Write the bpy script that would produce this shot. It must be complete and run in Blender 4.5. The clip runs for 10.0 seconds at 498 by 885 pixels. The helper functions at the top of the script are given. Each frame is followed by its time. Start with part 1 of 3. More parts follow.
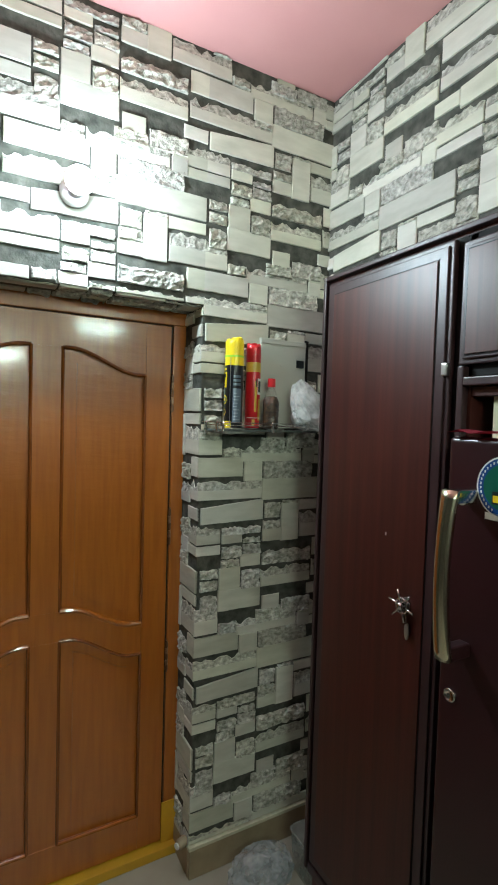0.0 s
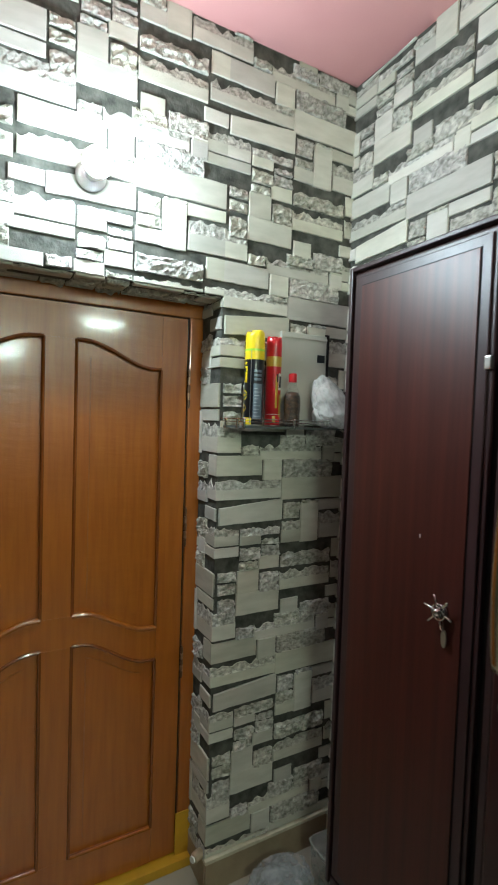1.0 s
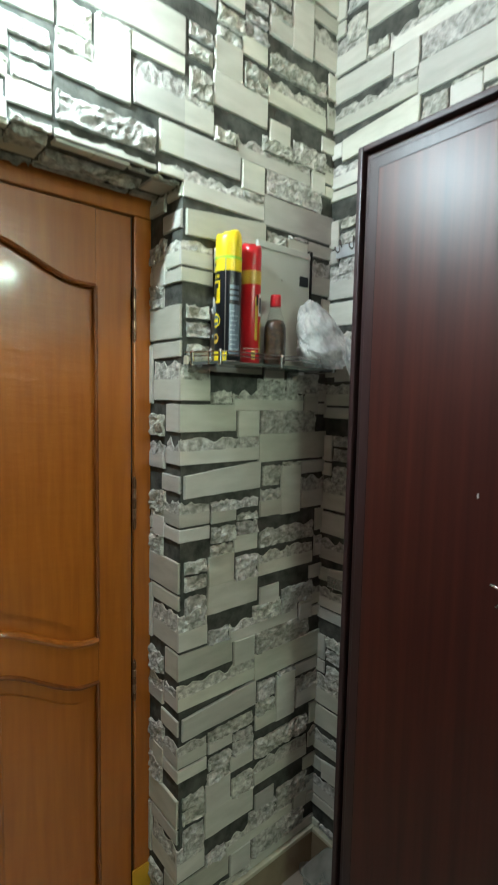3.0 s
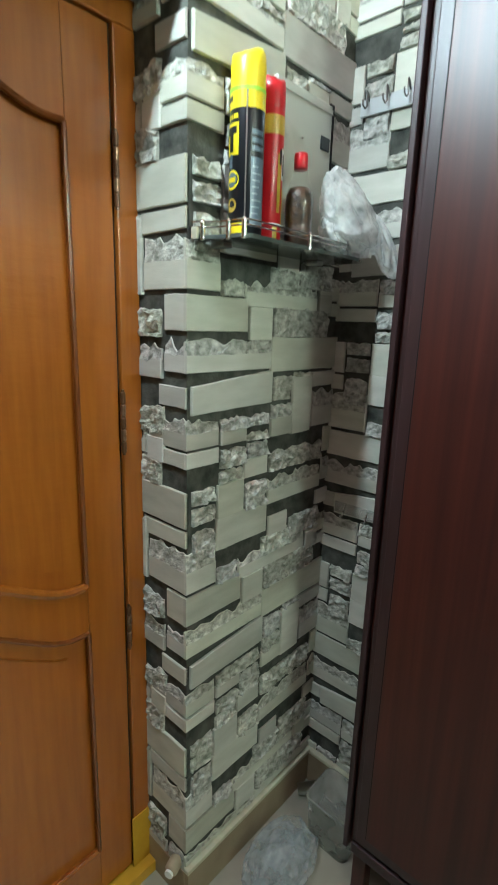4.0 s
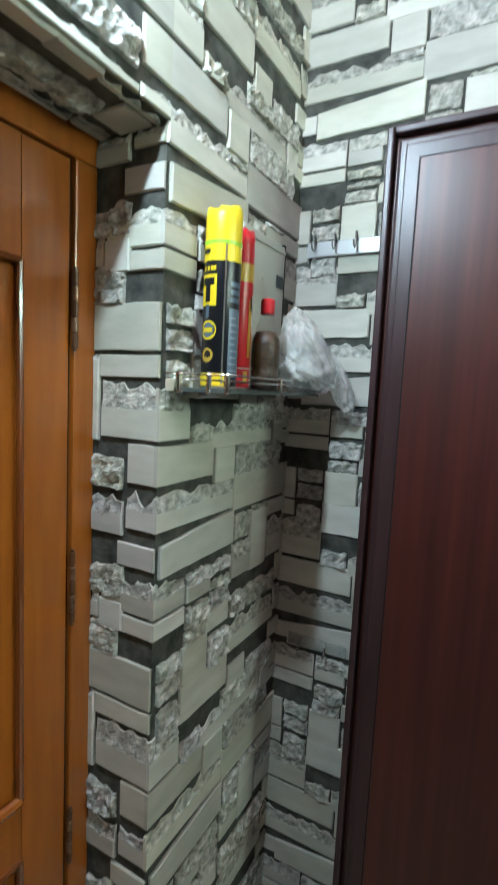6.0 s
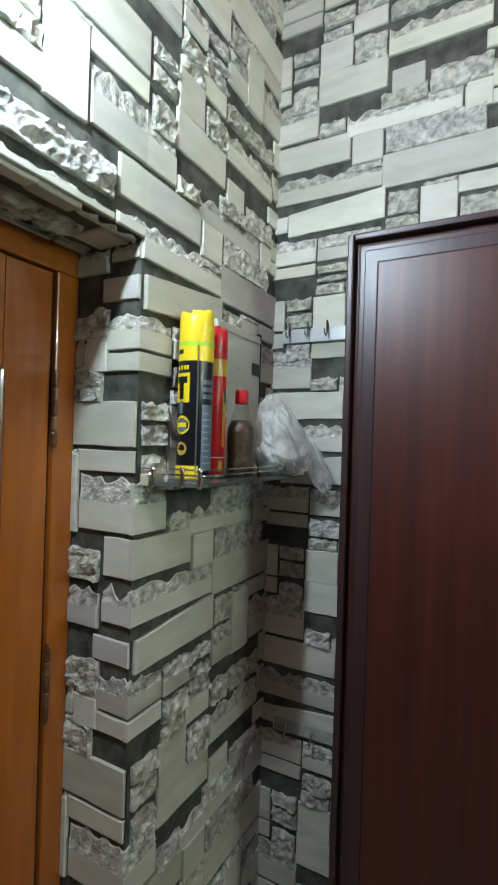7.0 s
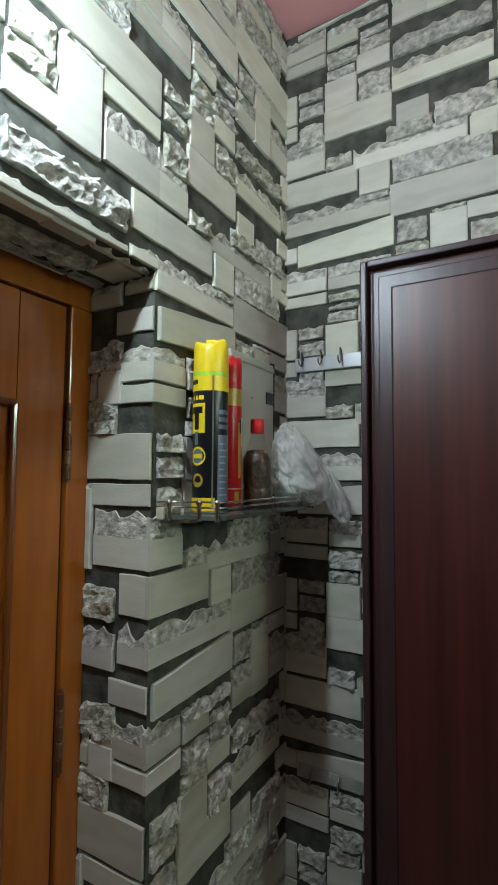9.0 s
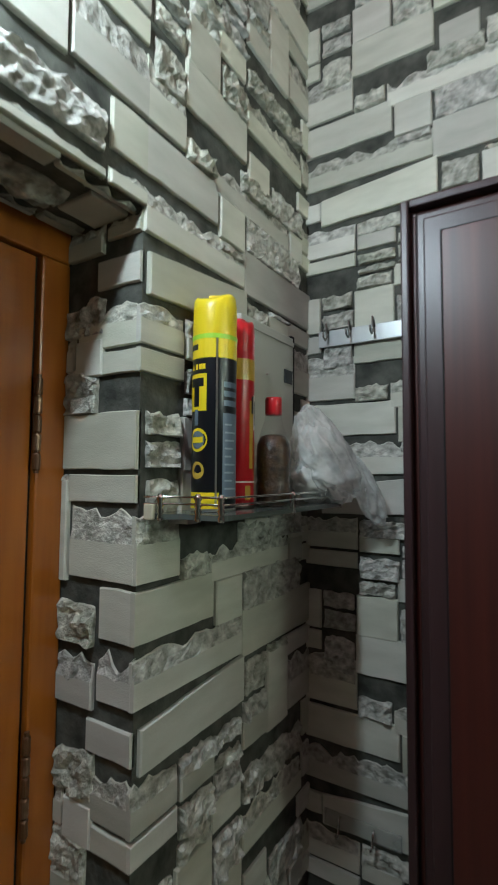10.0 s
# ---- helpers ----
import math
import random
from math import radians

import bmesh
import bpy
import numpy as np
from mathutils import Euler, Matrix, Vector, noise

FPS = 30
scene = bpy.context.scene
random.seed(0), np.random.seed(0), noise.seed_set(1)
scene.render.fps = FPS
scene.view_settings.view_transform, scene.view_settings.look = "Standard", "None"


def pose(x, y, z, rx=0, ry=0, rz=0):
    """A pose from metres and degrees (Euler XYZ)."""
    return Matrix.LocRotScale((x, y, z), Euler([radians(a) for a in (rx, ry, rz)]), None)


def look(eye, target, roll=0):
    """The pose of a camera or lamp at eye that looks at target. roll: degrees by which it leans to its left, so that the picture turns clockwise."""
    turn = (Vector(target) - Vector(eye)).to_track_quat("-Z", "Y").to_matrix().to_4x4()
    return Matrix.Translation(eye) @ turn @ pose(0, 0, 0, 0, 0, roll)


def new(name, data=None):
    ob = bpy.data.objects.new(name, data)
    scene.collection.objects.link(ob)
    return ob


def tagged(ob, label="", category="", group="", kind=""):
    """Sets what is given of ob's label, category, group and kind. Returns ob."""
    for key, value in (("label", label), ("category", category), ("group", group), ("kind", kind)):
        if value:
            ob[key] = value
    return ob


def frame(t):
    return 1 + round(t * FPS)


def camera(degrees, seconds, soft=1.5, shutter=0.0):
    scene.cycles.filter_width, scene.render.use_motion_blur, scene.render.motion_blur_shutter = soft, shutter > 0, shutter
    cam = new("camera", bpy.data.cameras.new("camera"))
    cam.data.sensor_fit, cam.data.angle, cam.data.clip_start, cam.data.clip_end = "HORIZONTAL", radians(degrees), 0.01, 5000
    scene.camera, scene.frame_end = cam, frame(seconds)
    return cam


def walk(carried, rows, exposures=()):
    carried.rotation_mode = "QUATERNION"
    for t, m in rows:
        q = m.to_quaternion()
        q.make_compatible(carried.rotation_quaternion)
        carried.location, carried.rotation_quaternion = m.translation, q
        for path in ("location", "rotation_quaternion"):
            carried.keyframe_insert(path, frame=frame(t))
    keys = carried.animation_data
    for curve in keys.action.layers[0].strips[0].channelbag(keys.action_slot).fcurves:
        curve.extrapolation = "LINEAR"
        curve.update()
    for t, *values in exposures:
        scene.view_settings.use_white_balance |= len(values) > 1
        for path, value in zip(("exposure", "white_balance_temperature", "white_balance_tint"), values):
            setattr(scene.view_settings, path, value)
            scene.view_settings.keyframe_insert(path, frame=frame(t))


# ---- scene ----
cam = camera(53.3, 10.0, soft=1.8, shutter=0.5)
PATH = [
    (0, (-0.659, -1.558, 1.617), (0.297, 0.197, 1.529), 1.7),
    (0.5, (-0.681, -1.531, 1.616), (0.279, 0.221, 1.524), 2.0),
    (1, (-0.693, -1.463, 1.606), (0.272, 0.287, 1.515), 1.9),
    (1.5, (-0.655, -1.332, 1.578), (0.306, 0.42, 1.478), 1.9),
    (2, (-0.638, -1.26, 1.581), (0.349, 0.476, 1.479), 2.1),
    (2.2, (-0.658, -1.205, 1.584), (0.447, 0.459, 1.483), 2.2),
    (3.3, (-0.616, -0.966, 1.466), (0.668, 0.551, 1.237), 1.6),
    (3.5, (-0.606, -0.923, 1.451), (0.669, 0.584, 1.13), 1.7),
    (4, (-0.631, -0.734, 1.433), (0.816, 0.568, 0.972), 1.8),
    (4.5, (-0.649, -0.602, 1.425), (0.947, 0.502, 0.943), 2.1),
    (5, (-0.651, -0.539, 1.461), (1.01, 0.468, 0.986), 2.5),
    (5.5, (-0.643, -0.52, 1.527), (1.072, 0.447, 1.178), 2.6),
    (6, (-0.648, -0.525, 1.588), (1.098, 0.427, 1.377), 2.8),
    (7.5, (-0.649, -0.583, 1.666), (1.107, 0.374, 1.73), 0.9),
    (8, (-0.646, -0.583, 1.665), (1.107, 0.375, 1.763), 0.4),
    (8.5, (-0.65, -0.573, 1.661), (1.091, 0.404, 1.781), 0.4),
    (9, (-0.636, -0.548, 1.655), (1.098, 0.44, 1.782), 0.4),
    (9.5, (-0.579, -0.519, 1.649), (1.15, 0.479, 1.776), 0.4),
    (10, (-0.475, -0.467, 1.638), (1.218, 0.59, 1.768), 0.4),
]
EXPOSURES = [(0, 0.05, 5630, 0), (1, 0.06, 5630, 1), (2, 0.08, 5650, 1), (3.5, 0.48, 5560, -4), (4.5, 0.76, 5250, -4), (5.5, 0.60, 5150, -3), (6, 0.38, 5260, 0), (7.5, -0.10, 5500, 4), (8.5, -0.30, 5600, 3), (9.5, -0.62, 5600, 2), (10, -0.58, 5600, 2)]
walk(cam, [(t, look(eye, target, roll)) for t, eye, target, roll in PATH], EXPOSURES)

# ---- light ----
BULB, TUBE, DAY = 830.0, 300.0, 0.05
world = bpy.data.worlds.new("world")
scene.world = world
world.use_nodes = True
world.node_tree.nodes["Background"].inputs[0].default_value = (0.9, 0.95, 1.0, 1)
world.node_tree.nodes["Background"].inputs[1].default_value = DAY

# ---- plan: outer edge of the door reveal at x 0, wall with the door at y 0 ----
WALL_B = 0.514          # wall beside the cupboard
CEIL = 2.826
REVEAL = 0.15           # depth of the reveal to the door frame
LINTEL = 2.0
DOOR_L = -0.936         # other side of the door opening
WEST, SOUTH = -3.3, -3.1
TILE_W, TILE_H = 0.543, 0.628


# ---- materials ----
def mat(name, colour, rough=0.5, metal=0.0, second=None, scale=8.0, stretch=(1, 1, 1), bump=0.0, fine=60.0, ripple=None, coat=0.0, spread=0.0, trans=0.0, alpha=1.0, spec=0.5):
    m = bpy.data.materials.new(name)
    m.use_nodes = True
    t = m.node_tree
    b = t.nodes["Principled BSDF"]
    b.inputs["Roughness"].default_value = rough
    b.inputs["Metallic"].default_value = metal
    b.inputs["Coat Weight"].default_value = coat
    b.inputs["Coat Roughness"].default_value = 0.08
    b.inputs["Transmission Weight"].default_value = trans
    b.inputs["Alpha"].default_value = alpha
    b.inputs["Specular IOR Level"].default_value = spec
    c = (*colour, 1)
    b.inputs["Base Color"].default_value = c
    mp = t.nodes.new("ShaderNodeMapping")
    mp.inputs["Scale"].default_value = stretch
    geo = t.nodes.new("ShaderNodeNewGeometry")
    t.links.new(geo.outputs["Position"], mp.inputs["Vector"])
    if second is not None:
        n = t.nodes.new("ShaderNodeTexNoise")
        n.inputs["Scale"].default_value = scale
        n.inputs["Detail"].default_value = 6
        t.links.new(mp.outputs[0], n.inputs["Vector"])
        ramp = t.nodes.new("ShaderNodeValToRGB")
        ramp.color_ramp.elements[0].position, ramp.color_ramp.elements[1].position = 0.3, 0.7
        ramp.color_ramp.elements[0].color = c
        ramp.color_ramp.elements[1].color = (*second, 1)
        t.links.new(n.outputs["Fac"], ramp.inputs[0])
        out = ramp.outputs[0]
        if spread:
            inf = t.nodes.new("ShaderNodeObjectInfo")
            hsv = t.nodes.new("ShaderNodeHueSaturation")
            mr = t.nodes.new("ShaderNodeMapRange")
            mr.inputs["To Min"].default_value, mr.inputs["To Max"].default_value = 1 - spread, 1 + spread
            t.links.new(inf.outputs["Random"], mr.inputs["Value"])
            t.links.new(mr.outputs[0], hsv.inputs["Value"])
            mul = t.nodes.new("ShaderNodeMath")
            mul.operation = "MULTIPLY"
            mul.inputs[1].default_value = 7.31
            fr = t.nodes.new("ShaderNodeMath")
            fr.operation = "FRACT"
            mr2 = t.nodes.new("ShaderNodeMapRange")
            mr2.inputs["To Min"].default_value, mr2.inputs["To Max"].default_value = 0.7, 1.25
            mr3 = t.nodes.new("ShaderNodeMapRange")
            mr3.inputs["To Min"].default_value, mr3.inputs["To Max"].default_value = 0.485, 0.508
            t.links.new(inf.outputs["Random"], mul.inputs[0])
            t.links.new(mul.outputs[0], fr.inputs[0])
            t.links.new(fr.outputs[0], mr2.inputs["Value"])
            t.links.new(fr.outputs[0], mr3.inputs["Value"])
            t.links.new(mr2.outputs[0], hsv.inputs["Saturation"])
            t.links.new(mr3.outputs[0], hsv.inputs["Hue"])
            t.links.new(out, hsv.inputs["Color"])
            out = hsv.outputs[0]
        t.links.new(out, b.inputs["Base Color"])
    if bump:
        n2 = t.nodes.new("ShaderNodeTexNoise")
        n2.inputs["Scale"].default_value = fine
        n2.inputs["Detail"].default_value = 5
        mp2 = t.nodes.new("ShaderNodeMapping")
        mp2.inputs["Scale"].default_value = ripple or stretch
        t.links.new(geo.outputs["Position"], mp2.inputs["Vector"])
        t.links.new(mp2.outputs[0], n2.inputs["Vector"])
        bp = t.nodes.new("ShaderNodeBump")
        bp.inputs["Strength"].default_value = min(1.0, bump)
        bp.inputs["Distance"].default_value = 0.004
        t.links.new(n2.outputs["Fac"], bp.inputs["Height"])
        t.links.new(bp.outputs[0], b.inputs["Normal"])
    return m


def glow(name, colour, strength):
    m = bpy.data.materials.new(name)
    m.use_nodes = True
    b = m.node_tree.nodes["Principled BSDF"]
    b.inputs["Base Color"].default_value = (0.9, 0.9, 0.9, 1)
    b.inputs["Emission Color"].default_value = (*colour, 1)
    b.inputs["Emission Strength"].default_value = strength
    return m


# Stones of the wallpaper print, modelled as relief.
STONE = mat("printed_sawn_stone", (0.49, 0.493, 0.41), 0.72, 0, (0.62, 0.62, 0.53), 9, (1, 1, 3.5), 0.18, 230, spread=0.17)
SPLIT = mat("printed_split_stone", (0.24, 0.242, 0.20), 0.85, 0, (0.68, 0.675, 0.60), 62, (1, 1, 1.3), 1.0, 150, spread=0.12, spec=0.12)
# Dark tone puts the printed shade between stones into the backing's colour.
BACK = mat("shade_dark_backing", (0.030, 0.032, 0.026), 0.9, 0, (0.115, 0.118, 0.098), 26, bump=0.8, fine=70)
PINK = mat("pink_distemper", (0.62, 0.30, 0.30), 0.85, 0, (0.66, 0.335, 0.33), 3, bump=0.1, fine=120)
# For unseen walls; kept dark so little light bounces onto the cupboard.
UNSEEN_DARK = mat("darkened_unseen_wall", (0.10, 0.095, 0.08), 0.8, 0, (0.13, 0.122, 0.10), 4, bump=0.1, fine=80)
CREAM = mat("cream_paint", (0.72, 0.66, 0.46), 0.7, 0, (0.68, 0.64, 0.52), 4, bump=0.1, fine=80)
FLOOR = mat("beige_floor_tile", (0.30, 0.275, 0.215), 0.35, 0, (0.40, 0.37, 0.30), 5, bump=0.05, fine=60)
SKIRT = mat("tan_skirting", (0.26, 0.20, 0.12), 0.5, 0, (0.34, 0.27, 0.17), 12, bump=0.2, fine=60)
LEDGE = mat("cream_ledge", (0.62, 0.60, 0.45), 0.6, 0, (0.50, 0.47, 0.34), 30)
WOOD = mat("varnished_teak", (0.345, 0.108, 0.010), 0.30, 0, (0.275, 0.078, 0.007), 7, (9, 9, 0.7), 0.34, 6, (1.5, 1.5, 6), coat=0.45)
WOOD.node_tree.nodes["Principled BSDF"].inputs["Coat Roughness"].default_value = 0.10
# One teak moulding in two tones: shaded grooves, and bottom beads catching light.
BEAD_SHADED = mat("shaded_teak_bead", (0.19, 0.054, 0.009), 0.25, 0, (0.13, 0.036, 0.007), 9, (6, 6, 1), 0.1, 20, coat=0.6)
BEAD_LIT = mat("lit_teak_bead", (0.33, 0.100, 0.010), 0.25, 0, (0.25, 0.072, 0.008), 9, (6, 6, 1), 0.1, 20, coat=0.9)
DARK = mat("dark_rosewood_laminate", (0.076, 0.0180, 0.0125), 0.41, 0, (0.044, 0.0110, 0.0085), 4, (14, 14, 0.4), 0.05, 60, spec=0.5)
TRIMW = mat("dark_rosewood_frame", (0.050, 0.026, 0.028), 0.38, 0, (0.034, 0.017, 0.018), 6, (8, 8, 0.7), 0.06, 60)
# Black of the fridge feet; elsewhere painted shade in gaps and grooves.
BLACK = mat("black_feet_and_gap_shade", (0.006, 0.005, 0.005), 0.8)
YELLOWP = mat("yellow_floor_paint", (0.55, 0.31, 0.01), 0.5, 0, (0.45, 0.25, 0.012), 14, bump=0.2, fine=50)
BRONZED = mat("dull_hook_steel", (0.22, 0.21, 0.19), 0.35, 1.0)
BRASSY = mat("brassy_chrome", (0.70, 0.66, 0.50), 0.2, 1.0)
CHROME = mat("chrome", (0.72, 0.71, 0.68), 0.16, 1.0)
STEEL = mat("steel", (0.55, 0.54, 0.50), 0.3, 1.0)
HINGE_BARE = mat("rubbed_hinge_steel", (0.30, 0.20, 0.13), 0.3, 0.7, (0.16, 0.08, 0.04), 60)
BRONZE = mat("varnish_smeared_hinge", (0.10, 0.045, 0.018), 0.4, 0.3)
FRIDGE = mat("maroon_fridge_enamel", (0.030, 0.008, 0.010), 0.30, 0, (0.022, 0.007, 0.008), 5)
GREYBOX = mat("grey_painted_steel", (0.46, 0.47, 0.41), 0.5, 0, (0.50, 0.51, 0.45), 6)
YELLOW = mat("yellow_plastic", (0.85, 0.66, 0.01), 0.35)
LIME = mat("lime_band", (0.42, 0.72, 0.05), 0.35)
BLACKP = mat("black_print", (0.010, 0.011, 0.014), 0.28)
BLUEG = mat("blue_grey_print", (0.13, 0.17, 0.22), 0.3)
PALEBLUE = mat("pale_blue_print", (0.30, 0.36, 0.42), 0.4)
WHITE = mat("white_print", (0.75, 0.75, 0.72), 0.4)
RED = mat("red_print", (0.50, 0.012, 0.018), 0.3)
GOLD = mat("gold_print", (0.55, 0.38, 0.05), 0.3)
SPICE = mat("dark_spice", (0.004, 0.003, 0.002), 0.35, 0, (0.085, 0.040, 0.012), 95, bump=0.7, fine=130, coat=0.6)
BLUE = mat("blue_sticker", (0.01, 0.06, 0.25), 0.35)
GREENS = mat("green_sticker", (0.01, 0.11, 0.07), 0.35)
CLOTH = mat("red_cloth", (0.40, 0.03, 0.06), 0.8, 0, (0.30, 0.02, 0.05), 40)
RUBBER = mat("tan_rubber", (0.34, 0.27, 0.17), 0.6, 0, (0.42, 0.35, 0.24), 20)
RAILG = mat("pale_grey_rail", (0.52, 0.54, 0.54), 0.3, 0.3)
PVC = mat("white_plastic", (0.78, 0.78, 0.74), 0.4)


def film_mat(name, colour, share, rough=0.25, glowthrough=0.45, grain=14, wrinkle=0.0):
    """Thin plastic film: part clear, part cloudy and shiny."""
    m = bpy.data.materials.new(name)
    m.use_nodes = True
    t = m.node_tree
    b = t.nodes["Principled BSDF"]
    b.inputs["Base Color"].default_value = (*colour, 1)
    b.inputs["Roughness"].default_value = rough
    clear = t.nodes.new("ShaderNodeBsdfTransparent")
    mix = t.nodes.new("ShaderNodeMixShader")
    n = t.nodes.new("ShaderNodeTexNoise")
    n.inputs["Scale"].default_value = grain
    n.inputs["Detail"].default_value = 5
    geo = t.nodes.new("ShaderNodeNewGeometry")
    t.links.new(geo.outputs["Position"], n.inputs["Vector"])
    if wrinkle:
        v = t.nodes.new("ShaderNodeTexVoronoi")
        v.inputs["Scale"].default_value = 55
        add = t.nodes.new("ShaderNodeVectorMath")
        add.operation = "MULTIPLY_ADD"
        add.inputs[1].default_value = (0.03, 0.03, 0.03)
        t.links.new(n.outputs["Color"], add.inputs[0])
        t.links.new(geo.outputs["Position"], add.inputs[2])
        t.links.new(add.outputs[0], v.inputs["Vector"])
        bp = t.nodes.new("ShaderNodeBump")
        bp.inputs["Strength"].default_value = wrinkle
        bp.inputs["Distance"].default_value = 0.006
        t.links.new(v.outputs["Distance"], bp.inputs["Height"])
        t.links.new(bp.outputs[0], b.inputs["Normal"])
    mr = t.nodes.new("ShaderNodeMapRange")
    mr.inputs["From Min"].default_value, mr.inputs["From Max"].default_value = 0.3, 0.7
    mr.inputs["To Min"].default_value, mr.inputs["To Max"].default_value = max(0.0, share - 0.25), min(1.0, share + 0.25)
    t.links.new(n.outputs["Fac"], mr.inputs["Value"])
    t.links.new(mr.outputs[0], mix.inputs[0])
    t.links.new(clear.outputs[0], mix.inputs[1])
    thin = t.nodes.new("ShaderNodeBsdfTranslucent")
    thin.inputs[0].default_value = (*colour, 1)
    both = t.nodes.new("ShaderNodeMixShader")
    both.inputs[0].default_value = glowthrough
    t.links.new(b.outputs[0], both.inputs[1])
    t.links.new(thin.outputs[0], both.inputs[2])
    t.links.new(both.outputs[0], mix.inputs[2])
    t.links.new(mix.outputs[0], t.nodes["Material Output"].inputs["Surface"])
    return m


FILM = film_mat("clear_polythene", (0.97, 0.98, 0.96), 0.50, 0.14, 0.45, 22, 0.8)
MILKY = film_mat("milky_polythene", (0.93, 0.93, 0.91), 0.95, 0.2, 0.3, 14, 0.6)
BLUEFILM = film_mat("bluish_polythene", (0.72, 0.75, 0.78), 0.36, 0.12, 0.45, 18, 0.7)
PETG = film_mat("clear_bottle_plastic", (0.16, 0.14, 0.12), -0.02, 0.05, 0.1)
GLASS = film_mat("shelf_glass", (0.10, 0.115, 0.105), 1.2, 0.12, 0.05, 3)
TUB = film_mat("cloudy_tub_plastic", (0.74, 0.76, 0.70), 0.26, 0.15, 0.4, 5)


# ---- mesh helpers ----
def mesh_of(bm, material, smooth=False):
    me = bpy.data.meshes.new("m")
    bmesh.ops.recalc_face_normals(bm, faces=bm.faces)
    bm.to_mesh(me)
    bm.free()
    me.materials.append(material)
    if smooth:
        for p in me.polygons:
            p.use_smooth = True
    return me


def part(name, bm, material, parent=None, label="", smooth=False):
    ob = new(name, mesh_of(bm, material, smooth))
    if parent is not None:
        ob.parent = parent
    if label:
        tagged(ob, label)
    return ob


def thing(name, label, category, at=(0, 0, 0), group="", kind=""):
    ob = new(name)
    ob.location = at
    ob.empty_display_size = 0.05
    return tagged(ob, label, category, group, kind)


def box(a, b, bevel=0.0, seg=2):
    bm = bmesh.new()
    bmesh.ops.create_cube(bm, size=1)
    for v in bm.verts:
        v.co = Vector(((a[i] + b[i]) / 2 + v.co[i] * (b[i] - a[i]) for i in range(3)))
    if bevel:
        bmesh.ops.bevel(bm, geom=bm.edges[:], offset=bevel, segments=seg, affect="EDGES", profile=0.6)
    return bm


def lathe(profile, n=32, at=(0, 0, 0), caps=True):
    """A turned body from (radius, height) pairs."""
    bm = bmesh.new()
    rings = []
    for r, z in profile:
        rings.append([bm.verts.new((at[0] + r * math.cos(2 * math.pi * i / n), at[1] + r * math.sin(2 * math.pi * i / n), at[2] + z)) for i in range(n)])
    for p, q in zip(rings, rings[1:]):
        for i in range(n):
            bm.faces.new((p[i], p[(i + 1) % n], q[(i + 1) % n], q[i]))
    if caps:
        bm.faces.new(rings[0][::-1])
        bm.faces.new(rings[-1])
    return bm


def tube(points, r, n=8):
    """A round bar along points."""
    bm = bmesh.new()
    pts = [Vector(p) for p in points]
    rings = []
    for i, p in enumerate(pts):
        d = (pts[min(i + 1, len(pts) - 1)] - pts[max(i - 1, 0)]).normalized()
        a = d.orthogonal().normalized() if i == 0 else (a - d * a.dot(d)).normalized()
        b = d.cross(a)
        rings.append([bm.verts.new(p + r * (math.cos(2 * math.pi * k / n) * a + math.sin(2 * math.pi * k / n) * b)) for k in range(n)])
    for p, q in zip(rings, rings[1:]):
        for i in range(n):
            bm.faces.new((p[i], p[(i + 1) % n], q[(i + 1) % n], q[i]))
    bm.faces.new(rings[0][::-1])
    bm.faces.new(rings[-1])
    return bm


def prism(outline, y0, y1, bevel=0.0):
    """An outline in x and z, given depth from y0 (front) to y1."""
    bm = bmesh.new()
    front = bm.faces.new([bm.verts.new((x, y0, z)) for x, z in outline])
    res = bmesh.ops.extrude_face_region(bm, geom=[front])
    for v in res["geom"]:
        if isinstance(v, bmesh.types.BMVert):
            v.co.y = y1
    bmesh.ops.recalc_face_normals(bm, faces=bm.faces)
    if bevel:
        es = [e for e in bm.edges if all(abs(v.co.y - y0) < 1e-6 for v in e.verts)]
        bmesh.ops.bevel(bm, geom=es, offset=bevel, segments=2, affect="EDGES")
    return bm


def wrap(r, a0, a1, z0, z1, at, n=8):
    """A label patch round a can, angles in degrees from the can's front (-y) towards +x."""
    bm = bmesh.new()
    rows = []
    for z in (z0, z1):
        row = []
        for i in range(n + 1):
            a = radians(a0 + (a1 - a0) * i / n - 90)
            row.append(bm.verts.new((at[0] + r * math.cos(a), at[1] + r * math.sin(a), at[2] + z)))
        rows.append(row)
    for i in range(n):
        bm.faces.new((rows[0][i], rows[0][i + 1], rows[1][i + 1], rows[1][i]))
    return bm


def wrap_disc(r, a, z, rad, at, n=20):
    """A round label patch on a can."""
    bm = bmesh.new()
    ring = []
    c = radians(a - 90)
    for i in range(n):
        k = 2 * math.pi * i / n
        b = c + rad * math.cos(k) / r
        ring.append(bm.verts.new((at[0] + r * math.cos(b), at[1] + r * math.sin(b), at[2] + z + rad * math.sin(k))))
    mid = bm.verts.new((at[0] + r * math.cos(c), at[1] + r * math.sin(c), at[2] + z))
    for i in range(n):
        bm.faces.new((ring[i], ring[(i + 1) % n], mid))
    return bm


def crumple(size, at, seed, amount=0.25, sub=4, squash=None, sharp=2.0):
    """A crumpled bag: a ball pushed about by ridged noise."""
    bm = bmesh.new()
    bmesh.ops.create_icosphere(bm, subdivisions=sub, radius=1.0)
    for v in bm.verts:
        p = v.co.copy()
        o = Vector((seed * 3.1, seed * 1.7, seed))
        ridge = 1 - abs(noise.noise(p * 1.9 + o)) * 2
        ridge2 = 1 - abs(noise.noise(p * 4.3 + o * 2)) * 2
        ridge3 = 1 - abs(noise.noise(Vector((p.x * 9 + p.z * 5, p.y * 4, p.z * 4 - p.x * 2)) + o)) * sharp
